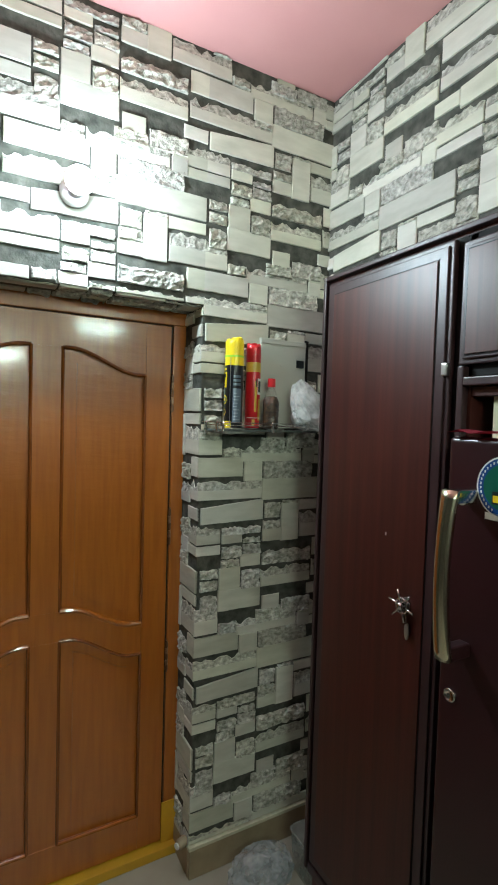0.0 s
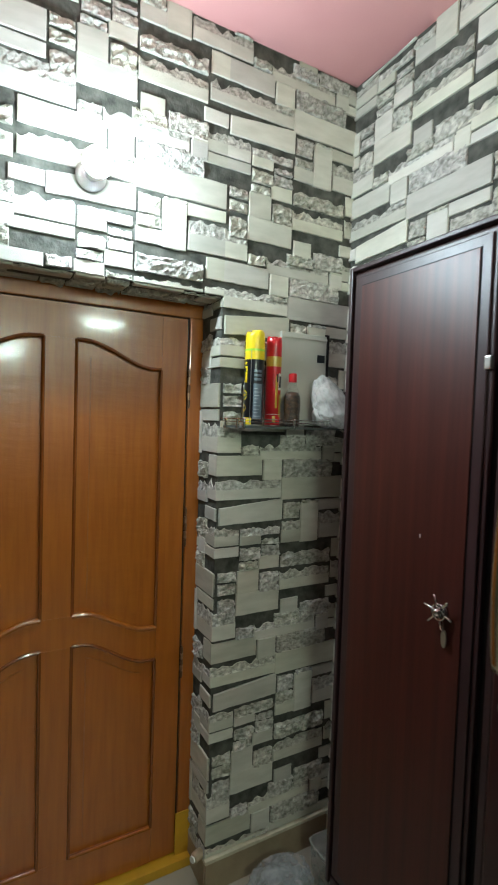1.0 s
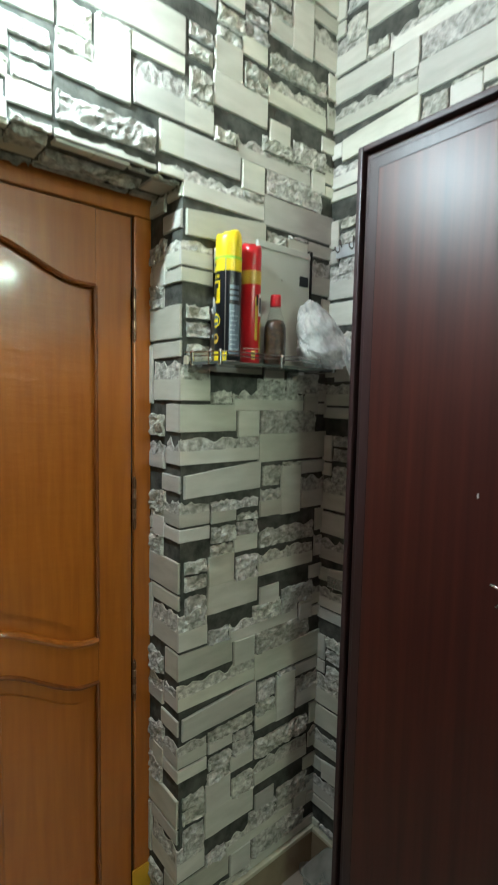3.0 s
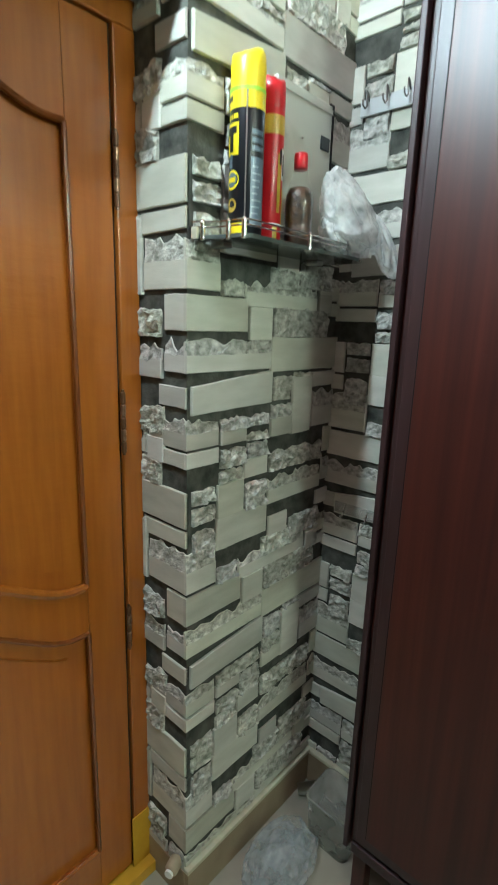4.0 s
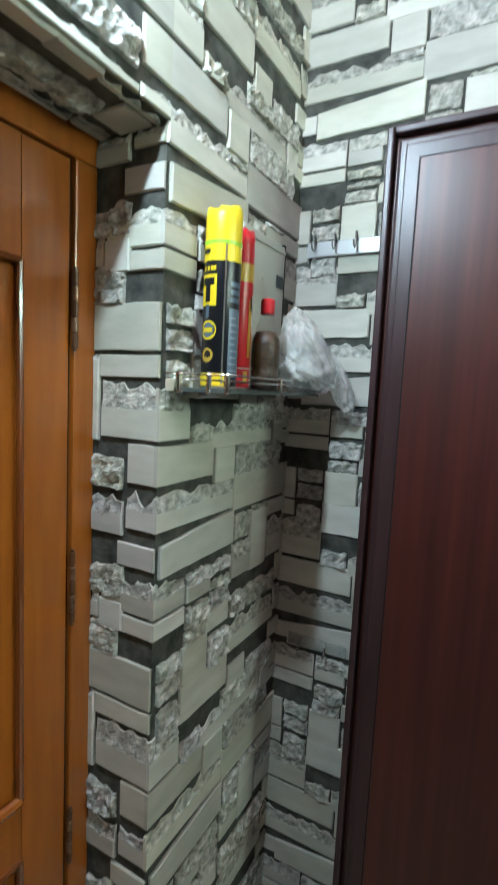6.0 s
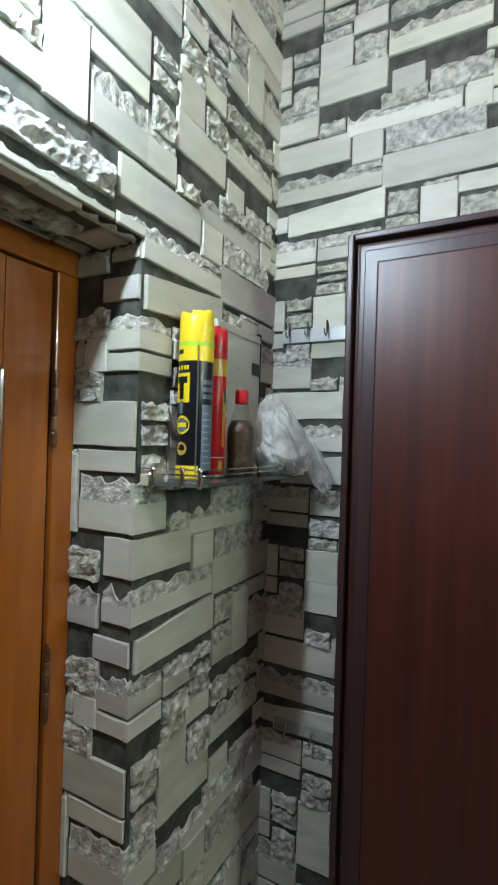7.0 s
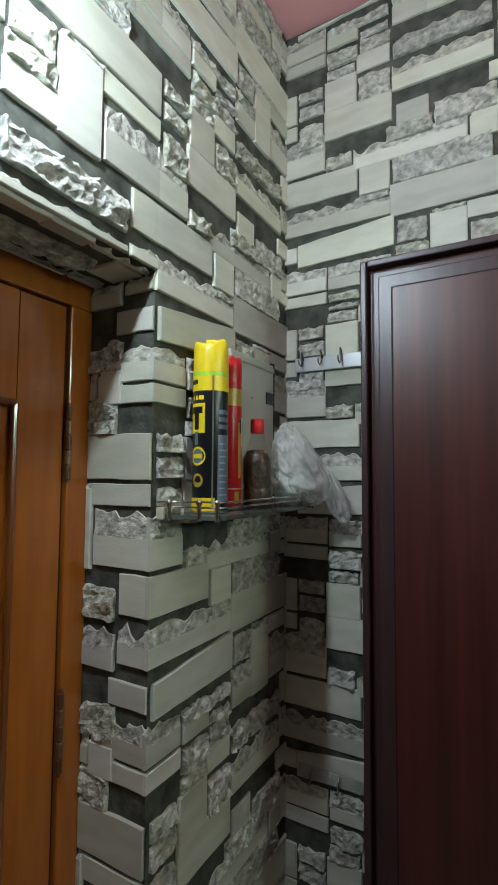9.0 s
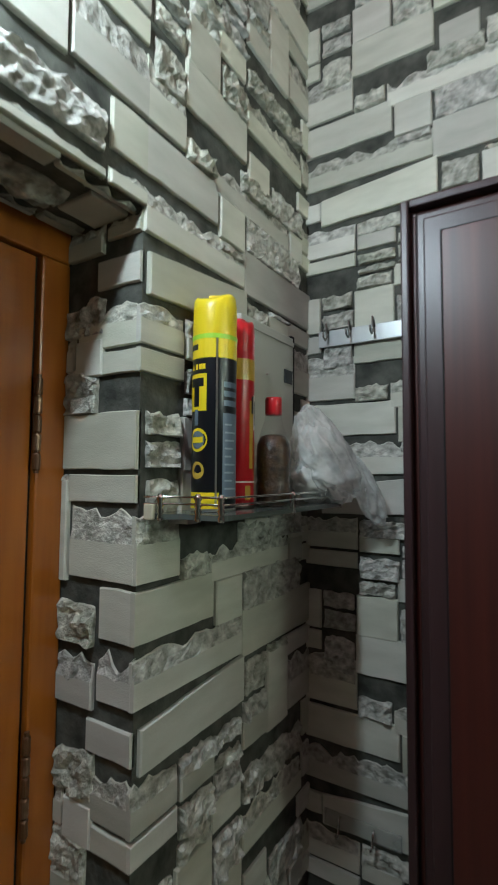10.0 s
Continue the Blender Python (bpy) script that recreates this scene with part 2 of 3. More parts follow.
        k = 1 - amount * 0.9 + amount * (ridge * 0.85 + ridge2 * 0.32 + ridge3 * 0.07)
        q = p * k
        if squash:
            q = squash(q)
        v.co = Vector((at[0] + q.x * size[0], at[1] + q.y * size[1], at[2] + q.z * size[2]))
    return bm


# ---- structure ----
def structure(name, bm, material, label, category):
    return tagged(part(name, bm, material), label, category, kind="structure")


structure("floor", box((WEST - 0.15, SOUTH - 0.15, -0.12), (1.2, 0.6, 0.0)), FLOOR, "dull beige tiled floor of a small room", "floor")
structure("ceiling", box((WEST - 0.15, SOUTH - 0.15, CEIL), (1.2, 0.6, CEIL + 0.12)), PINK, "flat pink painted ceiling", "ceiling")
wall_a = thing("wall_north", "wall with grey stone-print wallpaper, built in relief, round the wooden door", "wall", kind="structure")
part("pier", box((0.0, 0.0, 0.0), (WALL_B + 0.3, 0.3, CEIL)), BACK, wall_a)
part("over_door", box((DOOR_L, 0.0, LINTEL), (0.0, 0.3, CEIL)), BACK, wall_a)
part("far_pier", box((WEST - 0.15, 0.0, 0.0), (DOOR_L, 0.3, CEIL)), BACK, wall_a)
wall_b = thing("wall_east", "side wall with grey stone-print wallpaper, built in relief, behind the cupboard", "wall", kind="structure")
part("masonry", box((WALL_B, SOUTH, 0.0), (WALL_B + 0.2, 0.0, CEIL)), BACK, wall_b)
# Added walls out of view; their distance and dark tone hold down reflections.
structure("wall_west", box((WEST - 0.15, SOUTH, 0.0), (WEST, 0.0, CEIL)), UNSEEN_DARK, "unseen dark wall added to close the room and keep reflections low", "wall")
structure("wall_south", box((WEST - 0.15, SOUTH - 0.15, 0.0), (1.2, SOUTH, CEIL)), UNSEEN_DARK, "unseen dark wall added to close the room and keep reflections low", "wall")
structure("backdrop", box((DOOR_L - 0.1, 0.3, 0.0), (0.1, 0.36, 2.3)), CREAM, "plain wall closing the doorway behind the door", "wall")

# skirting with a pale ledge on top
skirt = thing("baseboard", "tan cement skirting with a pale cream ledge", "skirting", kind="structure")
part("face", box((-0.006, -0.014, 0.0), (WALL_B, 0.0, 0.106), 0.002), SKIRT, skirt)
part("ledge", box((-0.010, -0.018, 0.106), (WALL_B, 0.0, 0.12), 0.003), LEDGE, skirt, "chipped cream ledge")
part("side_face", box((WALL_B - 0.014, -0.27, 0.0), (WALL_B, -0.014, 0.106), 0.002), SKIRT, skirt)
part("side_ledge", box((WALL_B - 0.018, -0.27, 0.106), (WALL_B, -0.018, 0.12), 0.003), LEDGE, skirt, "chipped cream ledge")
part("reveal_face", box((-0.008, 0.0, 0.0), (0.0, 0.145, 0.10), 0.002), SKIRT, skirt)

# ---- door in its frame ----
def ogee(x, x0, x1, z0, z1):
    """An S-curve from z0 at x0 to z1 at x1."""
    k = min(1, max(0, (x - x0) / (x1 - x0)))
    k = min(1, max(0, (k - 0.06) / 0.82))
    s = k * k * (3 - 2 * k)
    return z0 + (z1 - z0) * s + 0.004 * math.sin(math.pi * k)


FY, LY = 0.145, 0.150           # fronts of the frame and of the leaf
frame_ob = thing("door_frame", "varnished brown wooden door frame set in the wall", "door frame", kind="structure")
part("jamb", box((-0.050, FY, 0.0), (-0.002, 0.24, 1.948), 0.004), WOOD, frame_ob)
part("jamb", box((DOOR_L + 0.002, FY, 0.0), (DOOR_L + 0.050, 0.24, 1.948), 0.004), WOOD, frame_ob)
part("head", box((DOOR_L + 0.002, FY, 1.948), (-0.002, 0.24, LINTEL - 0.002), 0.004), WOOD, frame_ob)
part("painted_base", box((-0.058, FY - 0.004, 0.0), (0.0, FY, 0.19), 0.001), YELLOWP, frame_ob, "yellow paint on the foot of the jamb")
sill = structure("door_sill", box((DOOR_L, FY - 0.03, 0.0), (-0.002, 0.3, 0.035), 0.004), YELLOWP, "worn yellow painted door sill", "door sill")

door = thing("door_1", "closed varnished teak door with four moulded panels", "door", (-0.487, LY, 0.04))
DX0, DX1 = -0.882, -0.0560
MX0, MX1 = -0.517, -0.422       # middle stile
PXL, PXR = -0.791, -0.148       # outer ends of the panels
TOP_H, TOP_L = 1.838, 1.764     # upper panels: high by the middle, low outside
MID_H, MID_L = 0.967, 0.883
LOW_H, LOW_L = 0.867, 0.771
BOT = 0.167


def door_part(name, bm, material, label=""):
    ob = part(name, bm, material, door, label)
    ob.matrix_parent_inverse = Matrix.Translation(door.location).inverted()
    return ob


def s_line(top, low, n=14):
    """Points of the S-curve over both panels, outside to outside."""
    pts = []
    for i in range(n + 1):
        x = PXL + (MX0 - PXL) * i / n
        pts.append((x, ogee(-x, -MX0, -PXL, top, low)))
    for i in range(n + 1):
        x = MX1 + (PXR - MX1) * i / n
        pts.append((x, ogee(x, MX1, PXR, top, low)))
    return pts


door_part("stile", prism([(DX0, 0.04), (PXL, 0.04), (PXL, 1.944), (DX0, 1.944)], LY, LY + 0.02, 0.002), WOOD)
door_part("stile", prism([(PXR, 0.04), (DX1, 0.04), (DX1, 1.944), (PXR, 1.944)], LY, LY + 0.02, 0.002), WOOD)
door_part("middle_stile", prism([(MX0, BOT), (MX1, BOT), (MX1, LOW_H), (MX0, LOW_H)], LY, LY + 0.02, 0.001), WOOD)
door_part("middle_stile", prism([(MX0, MID_H), (MX1, MID_H), (MX1, TOP_H), (MX0, TOP_H)], LY, LY + 0.02, 0.001), WOOD)
door_part("top_rail", prism(s_line(TOP_H, TOP_L) + [(PXR, 1.944), (PXL, 1.944)], LY, LY + 0.02), WOOD)
door_part("lock_rail", prism(s_line(LOW_H, LOW_L) + s_line(MID_H, MID_L)[::-1], LY, LY + 0.02), WOOD)
door_part("bottom_rail", prism([(PXL, 0.04), (PXR, 0.04), (PXR, BOT), (PXL, BOT)], LY, LY + 0.02, 0.001), WOOD)
door_part("core", box((DX0 + 0.002, LY + 0.014, 0.042), (DX1 - 0.002, LY + 0.036, 1.942)), WOOD)
for side in (0, 1):
    xa, xb = (PXL, MX0) if side == 0 else (MX1, PXR)

    def edge(z_in, z_out, inset, n=14):
        pts = []
        for i in range(n + 1):
            x = xa + inset + (xb - xa - 2 * inset) * i / n
            z = ogee(-x, -MX0, -PXL, z_in, z_out) if side == 0 else ogee(x, MX1, PXR, z_in, z_out)
            pts.append((x, z))
        return pts
    for lo, hi in (((MID_H, MID_L), (TOP_H, TOP_L)), ((BOT, BOT), (LOW_H, LOW_L))):
        low = edge(*lo, 0.0) if lo[0] != lo[1] else [(xa, BOT), (xb, BOT)]
        loop = low + edge(*hi, 0.0)[::-1]
        # moulding round the panel, one bead a side; top and sides coloured as shaded
        n_low = len(low)
        door_part("bead", tube([(x, LY + 0.002, z) for x, z in low], 0.0095 if n_low > 2 else 0.006), BEAD_LIT)
        door_part("bead", tube([(x, LY + 0.001, z) for x, z in loop[n_low:]], 0.006), BEAD_SHADED)
        door_part("bead", tube([(xa, LY + 0.001, low[0][1]), (xa, LY + 0.001, loop[-1][1])], 0.0055), BEAD_SHADED)
        door_part("bead", tube([(xb, LY + 0.001, low[-1][1]), (xb, LY + 0.001, loop[n_low][1])], 0.0055), BEAD_SHADED)
        d = 0.045
        fl = [(x, z + d) for x, z in (edge(*lo, d) if lo[0] != lo[1] else [(xa + d, BOT), (xb - d, BOT)])]
        fh = [(x, z - d) for x, z in edge(*hi, d)]
        door_part("raised_panel", prism(fl + fh[::-1], LY + 0.010, LY + 0.02, 0.002), WOOD)
for z, half in ((1.706, 0.065), (1.226, 0.066), (0.745, 0.054)):
    # a barrel of five knuckles, the varnish rubbed off two of them
    for i in range(5):
        za = z - half + 2 * half * i / 5
        door_part("hinge_knuckle", lathe([(0.0044, 0.001), (0.0056, 0.003), (0.0056, 2 * half / 5 - 0.003), (0.0044, 2 * half / 5 - 0.001)], 12, (-0.052, FY - 0.004, za)), (BRONZE, HINGE_BARE)[i % 2], "dark varnish-smeared hinge knuckle" if i % 2 == 0 else "bare steel hinge knuckle")
    door_part("hinge_pin", tube([(-0.052, FY - 0.004, z - half - 0.003), (-0.052, FY - 0.004, z + half + 0.004)], 0.0036), BRONZE)

# Black strip paints the shade between leaf and jamb.
door_part("gap", box((DX1, LY + 0.006, 0.04), (-0.0505, LY + 0.01, 1.946)), BLACK, "black strip standing in for the shade between leaf and frame")

# ---- cupboard: shallow tall unit against the side wall ----
UX = 0.300
unit = thing("cupboard", "tall dark rosewood laminate cupboard with framed doors", "cupboard", (0.4, -0.9, 0.0))


def unit_part(name, bm, material, label="", parent=None, smooth=False):
    ob = part(name, bm, material, parent or unit, label, smooth)
    if parent is None:
        ob.matrix_parent_inverse = Matrix.Translation(unit.location).inverted()
    return ob


UL, UR, UB, UT = -0.263, -1.73, 0.138, 2.074
unit_part("side_panel", box((UX + 0.02, UL - 0.02, UB), (WALL_B - 0.012, UL, UT - 0.02), 0.002), DARK)
unit_part("side_panel", box((UX + 0.02, UR, UB), (WALL_B - 0.012, UR + 0.02, UT - 0.02), 0.002), DARK)
unit_part("top_panel", box((UX + 0.02, UR, UT - 0.02), (WALL_B - 0.012, UL, UT), 0.002), DARK)
unit_part("bottom_panel", box((UX + 0.02, UR, UB), (WALL_B - 0.012, UL - 0.021, UB + 0.02), 0.002), DARK)
unit_part("back_panel", box((WALL_B - 0.034, UR + 0.021, UB + 0.021), (WALL_B - 0.014, UL - 0.021, UT - 0.021)), CREAM, "cream painted inside of the cupboard")
unit_part("front_stile", box((UX, UL - 0.013, UB), (UX + 0.02, UL, UT), 0.003), TRIMW)
unit_part("front_stile", box((UX, -0.798, UB), (UX + 0.02, -0.781, 1.755), 0.003), TRIMW)
unit_part("front_stile", box((UX, UR, UB), (UX + 0.02, UR + 0.03, UT), 0.003), TRIMW)
unit_part("front_rail", box((UX, UR + 0.031, UT - 0.013), (UX + 0.02, UL - 0.014, UT), 0.003), TRIMW)
unit_part("front_rail", box((UX - 0.002, UR + 0.031, 1.710), (UX + 0.02, -0.799, 1.729), 0.003), TRIMW)
unit_part("front_rail", box((UX, UR + 0.031, UB), (UX + 0.02, UL - 0.023, UB + 0.03), 0.003), TRIMW)
unit_part("divider", box((UX + 0.021, -0.805, UB + 0.021), (WALL_B - 0.035, -0.787, UT - 0.021)), DARK)
unit_part("niche_back", box((UX + 0.045, UR + 0.03, 1.30), (UX + 0.05, -0.846, 1.687)), CREAM, "cream painted back of the open niche")
unit_part("shelf_board", box((UX + 0.021, UR + 0.021, 1.688), (WALL_B - 0.035, -0.806, 1.707)), DARK)
for y in (UL - 0.04, -0.79, UR + 0.04):
    for x in (UX + 0.04, WALL_B - 0.05):
        unit_part("leg", box((x - 0.018, y - 0.018, 0.0), (x + 0.018, y + 0.018, UB), 0.002), DARK)


def panel_door(name, y_left, y_right, z0, z1, groove, label):
    """A laminate leaf, with a stepped border and a groove round its field."""
    d = unit_part(name, box((UX + 0.004, y_right, z0), (UX + 0.02, y_left, z1), 0.003), TRIMW, label)
    g = groove
    part("border", box((UX - 0.002, y_right + 0.012, z0 + 0.012), (UX + 0.004, y_left - 0.012, z1 - 0.012), 0.0025), TRIMW, d)
    # Flat black plate: its rim paints the shade of the groove.
    part("groove", box((UX - 0.003, y_right + g, z0 + g), (UX - 0.0022, y_left - g, z1 - g)), BLACK, d)
    part("field", box((UX - 0.006, y_right + g + 0.003, z0 + g + 0.003), (UX - 0.0032, y_left - g - 0.003, z1 - g - 0.003), 0.001), DARK, d)
    return d


leaf = panel_door("leaf_door", -0.287, -0.757, UB + 0.036, 2.049, 0.037, "closed dark rosewood leaf with a grooved border")
upper = panel_door("upper_door", -0.781, -1.23, 1.758, 2.034, 0.019, "small closed dark rosewood upper door")
upper2 = panel_door("upper_door", -1.242, -1.69, 1.758, 2.034, 0.019, "small closed dark rosewood upper door")
# Black sheets behind the door edges paint the shade of the gaps.
unit_part("gap_shadow", box((UX + 0.021, -0.780, UB + 0.032), (UX + 0.026, UL - 0.014, UT - 0.014)), BLACK, "black sheet standing in for the shade inside the cupboard gap")
unit_part("gap_shadow", box((UX + 0.021, UR + 0.031, 1.733), (UX + 0.026, -0.781, UT - 0.014)), BLACK, "black sheet standing in for the shade inside the cupboard gap")
clip = unit_part("door_catch", box((UX - 0.010, -0.760, 1.734), (UX + 0.003, -0.743, 1.765), 0.003), STEEL, "small steel door catch")

# wheel handle, with its spokes and a hanging tag
WY, WZ = -0.667, 1.163
wheel = unit_part("wheel_handle", lathe([(0.016, 0), (0.016, 0.006), (0.010, 0.010), (0.010, 0.022)], 24), CHROME, "chrome ship-wheel handle", smooth=True)
wheel.matrix_parent_inverse = Matrix.Identity(4)
wheel.matrix_basis = Matrix.Translation(Vector((UX - 0.006, WY, WZ)) - unit.location) @ pose(0, 0, 0, 0, -90, 0)
ringpts = [(0.019 * math.cos(2 * math.pi * i / 24), 0.019 * math.sin(2 * math.pi * i / 24), 0.017) for i in range(25)]
part("rim", tube(ringpts, 0.0025, 6), CHROME, wheel, smooth=True)
part("boss", lathe([(0.010, 0.018), (0.011, 0.024), (0.007, 0.029), (0.002, 0.031)], 16), CHROME, wheel, smooth=True)
for i in range(6):
    a = radians(18 + i * 60)
    c, s_ = math.cos(a), math.sin(a)
    part("spoke", tube([(0.008 * c, 0.008 * s_, 0.017), (0.024 * c, 0.024 * s_, 0.018), (0.026 * c, 0.026 * s_, 0.018), (0.041 * c, 0.041 * s_, 0.019)], 0.0032, 6), CHROME, wheel, smooth=True)
fob = unit_part("key_tag", prism([(0.011 * math.cos(2 * math.pi * i / 18), 0.021 * math.sin(2 * math.pi * i / 18)) for i in range(18)], -0.0015, 0.0015), STEEL, "oval metal key tag")
fob.matrix_parent_inverse = Matrix.Identity(4)
fob.matrix_basis = Matrix.Translation(Vector((UX - 0.014, WY - 0.012, WZ - 0.062)) - unit.location) @ pose(0, 0, 0, 4, 8, 70)
ch = unit_part("key", tube([(UX - 0.012, WY - 0.006, WZ - 0.022), (UX - 0.014, WY - 0.010, WZ - 0.045)], 0.003, 6), CHROME)
spot = unit_part("paint_fleck", box((UX - 0.0075, -0.5875, 1.323), (UX - 0.006, -0.5845, 1.332)), WHITE, "tiny pale chip in the laminate")

# ---- fridge ----
FX, FL, FR, FT = 0.12, -0.916, -1.48, 1.599
fridge = thing("refrigerator", "dark maroon refrigerator with a chrome bar handle", "refrigerator", (0.3, -1.2, 0.0))


def fridge_part(name, bm, material, label="", smooth=False):
    ob = part(name, bm, material, fridge, label, smooth)
    ob.matrix_parent_inverse = Matrix.Translation(fridge.location).inverted()
    return ob


fridge_part("body", box((FX + 0.05, FR, 0.03), (UX - 0.012, FL, FT - 0.01), 0.008), FRIDGE)
fridge_part("door", box((FX, FR, 0.06), (FX + 0.046, FL, FT), 0.012, 4), FRIDGE, "glossy maroon fridge door", True)
for y in (FR + 0.05, FL - 0.05):
    for x in (FX + 0.08, UX - 0.05):
        fridge_part("foot", lathe([(0.02, 0), (0.02, 0.03)], 12, (x, y, 0)), BLACK)
HY = -0.971
hp = []
for i in range(21):
    k = i / 20
    hp.append((FX - 0.058 - 0.014 * math.sin(math.pi * k) ** 0.8, k))
bmh = bmesh.new()
rows_ = []
for x, k in hp:
    z = 1.205 + 0.302 * k
    w = 0.018 - 0.003 * math.sin(math.pi * k)
    rows_.append([bmh.verts.new((x + dx, HY + dy, z)) for dx, dy in ((0, -w), (-0.006, -w * 0.6), (-0.008, 0), (-0.006, w * 0.6), (0, w), (0.010, w * 0.8), (0.010, -w * 0.8))])
for p, q in zip(rows_, rows_[1:]):
    for i in range(7):
        bmh.faces.new((p[i], p[(i + 1) % 7], q[(i + 1) % 7], q[i]))
bmh.faces.new(rows_[0][::-1])
bmh.faces.new(rows_[-1])
handle = fridge_part("handle", bmh, BRASSY, "long curved chrome handle", True)
# Lower foot takes the dark enamel in place of shade; upper stays chrome.
for z, m_ in ((1.213, FRIDGE), (1.492, CHROME)):
    part("handle_foot", box((FX - 0.056, HY - 0.012, z - 0.012), (FX + 0.002, HY + 0.012, z + 0.014), 0.004), m_, handle).matrix_parent_inverse = Matrix.Identity(4)
lock = fridge_part("lock", lathe([(0.013, 0), (0.013, 0.003), (0.009, 0.005), (0.009, 0.004), (0.004, 0.004)], 24), CHROME, "round chrome lock", True)
lock.matrix_parent_inverse = Matrix.Identity(4)
lock.matrix_basis = Matrix.Translation(Vector((FX, -0.946, 1.114)) - fridge.location) @ pose(0, 0, 0, 0, -90, 0)


def disc(r, th, n=40):
    return lathe([(r, 0), (r, th)], n)


def on_fridge(name, bm, material, y, z, lift, label="", parent=None):
    ob = fridge_part(name, bm, material, label)
    ob.matrix_parent_inverse = Matrix.Identity(4)
    ob.matrix_basis = Matrix.Translation(Vector((FX - lift, y, z)) - fridge.location) @ pose(0, 0, 0, 0, -90, 0)
    return ob


SY, SZ, SR = -1.035, 1.516, 0.054
on_fridge("sticker", disc(SR, 0.0008), WHITE, SY, SZ, 0.0, "round blue and green efficiency sticker with a white rim")
on_fridge("sticker_ring", disc(SR - 0.003, 0.0004), BLUE, SY, SZ, 0.0010)
on_fridge("sticker_field", disc(SR - 0.014, 0.0004), GREENS, SY, SZ, 0.0016)
fridge_part("sticker_panel", box((FX - 0.0026, SY - 0.03, SZ - 0.030), (FX - 0.0021, SY + 0.022, SZ - 0.008)), BLACKP)
fridge_part("sticker_panel", box((FX - 0.0032, SY - 0.03, SZ - 0.027), (FX - 0.0027, SY + 0.020, SZ - 0.015)), YELLOW)
fridge_part("sticker_panel", box((FX - 0.0014, SY - 0.03, SZ - 0.058), (FX - 0.0005, SY + 0.035, SZ - 0.046)), WHITE)
for i in range(16):
    a = radians(-62 + i * 9.5)
    ob = on_fridge("writing_bar", box((-0.0022, -0.0012, 0), (0.0022, 0.0012, 0.0003)), WHITE, SY + (SR - 0.0085) * math.cos(a), SZ + (SR - 0.0085) * math.sin(a), 0.0016)

# cloth on top of the fridge, its edge hanging a little over the front
bm = bmesh.new()
NY, NX = 24, 6
grid = []
for i in range(NX + 1):
    row = []
    for j in range(NY + 1):
        y = FL - 0.006 - (FL - FR - 0.012) * j / NY
        x = FX - 0.012 + (UX - 0.014 - FX) * i / NX
        z = FT + 0.004 + (0.004 * math.sin(j * 1.1) ** 2 + 0.004 * math.sin(j * 2.3) if i < 2 else 0.003 * math.sin(j)) + 0.004
        row.append(bm.verts.new((x, y, z)))
    grid.append(row)
for i in range(NX):
    for j in range(NY):
        bm.faces.new((grid[i][j], grid[i + 1][j], grid[i + 1][j + 1], grid[i][j + 1]))
bmesh.ops.solidify(bm, geom=bm.faces[:], thickness=0.004)
tagged(part("fridge_cover", bm, CLOTH, None, "", True), "dark red cloth cover lying on the refrigerator", "cloth cover")

# ---- corner shelf with its rail ----
SHZ = 1.587
shelf = thing("wall_shelf", "glass wall shelf with a chrome guard rail", "shelf", (0.2, -0.05, SHZ))


def shelf_part(name, bm, material, label="", smooth=False):
    ob = part(name, bm, material, shelf, label, smooth)
    ob.matrix_parent_inverse = Matrix.Translation(shelf.location).inverted()
    return ob


SX0, SX1, SYF = 0.000, 0.440, -0.117
rim = [(SX0, -0.011), (0.004, -0.022), (0.012, -0.034), (0.022, -0.050), (0.027, -0.070), (0.028, -0.090)]
for i in range(1, 5):
    a = radians(180 + 22.5 * i)
    rim.append((0.048 + 0.020 * math.cos(a), SYF + 0.020 + 0.020 * math.sin(a)))
for i in range(6):
    a = radians(270 + 18 * i)
    rim.append((SX1 - 0.03 + 0.03 * math.cos(a), SYF + 0.03 + 0.03 * math.sin(a)))
rim.append((SX1, -0.011))
bm = bmesh.new()
f = bm.faces.new([bm.verts.new((x, y, SHZ)) for x, y in rim])
r_ = bmesh.ops.extrude_face_region(bm, geom=[f])
for v in r_["geom"]:
    if isinstance(v, bmesh.types.BMVert):
        v.co.z = SHZ - 0.007
shelf_part("plate", bm, GLASS, "smoky glass plate")
for dz in (0.013, 0.022):
    shelf_part("rail", tube([(x, y, SHZ + dz) for x, y in rim], 0.0016, 6), CHROME, "thin chrome guard rail", True)
for x, y in ((0.010, -0.030), (0.027, -0.078), (0.034, -0.109), (0.216, SYF + 0.001), (0.408, SYF + 0.001), (0.437, -0.04)):
    post = shelf_part("post", lathe([(0.004, -0.009), (0.005, -0.004), (0.0035, 0.0), (0.0055, 0.004), (0.0035, 0.008), (0.0055, 0.012), (0.0035, 0.016), (0.0055, 0.020), (0.003, 0.026)], 12, (x, y, SHZ)), CHROME, "turned chrome post", True)
for x in (0.06, 0.36):
    shelf_part("bracket", box((x - 0.012, -0.045, SHZ - 0.016), (x + 0.012, -0.010, SHZ - 0.0075), 0.002), STEEL)
shelf_part("end_block", box((SX0 - 0.003, -0.028, SHZ - 0.007), (SX0 + 0.003, -0.013, SHZ + 0.013), 0.002), LEDGE, "small cream block at the shelf end")

# ---- electric box on the wall behind the shelf ----
ebox = thing("electric_box", "pale grey steel fuse box cover with a black switch", "electric box", (0.31, -0.01, 1.6))


def ebox_part(name, bm, material, label=""):
    ob = part(name, bm, material, ebox, label)
    ob.matrix_parent_inverse = Matrix.Translation(ebox.location).inverted()
    return ob


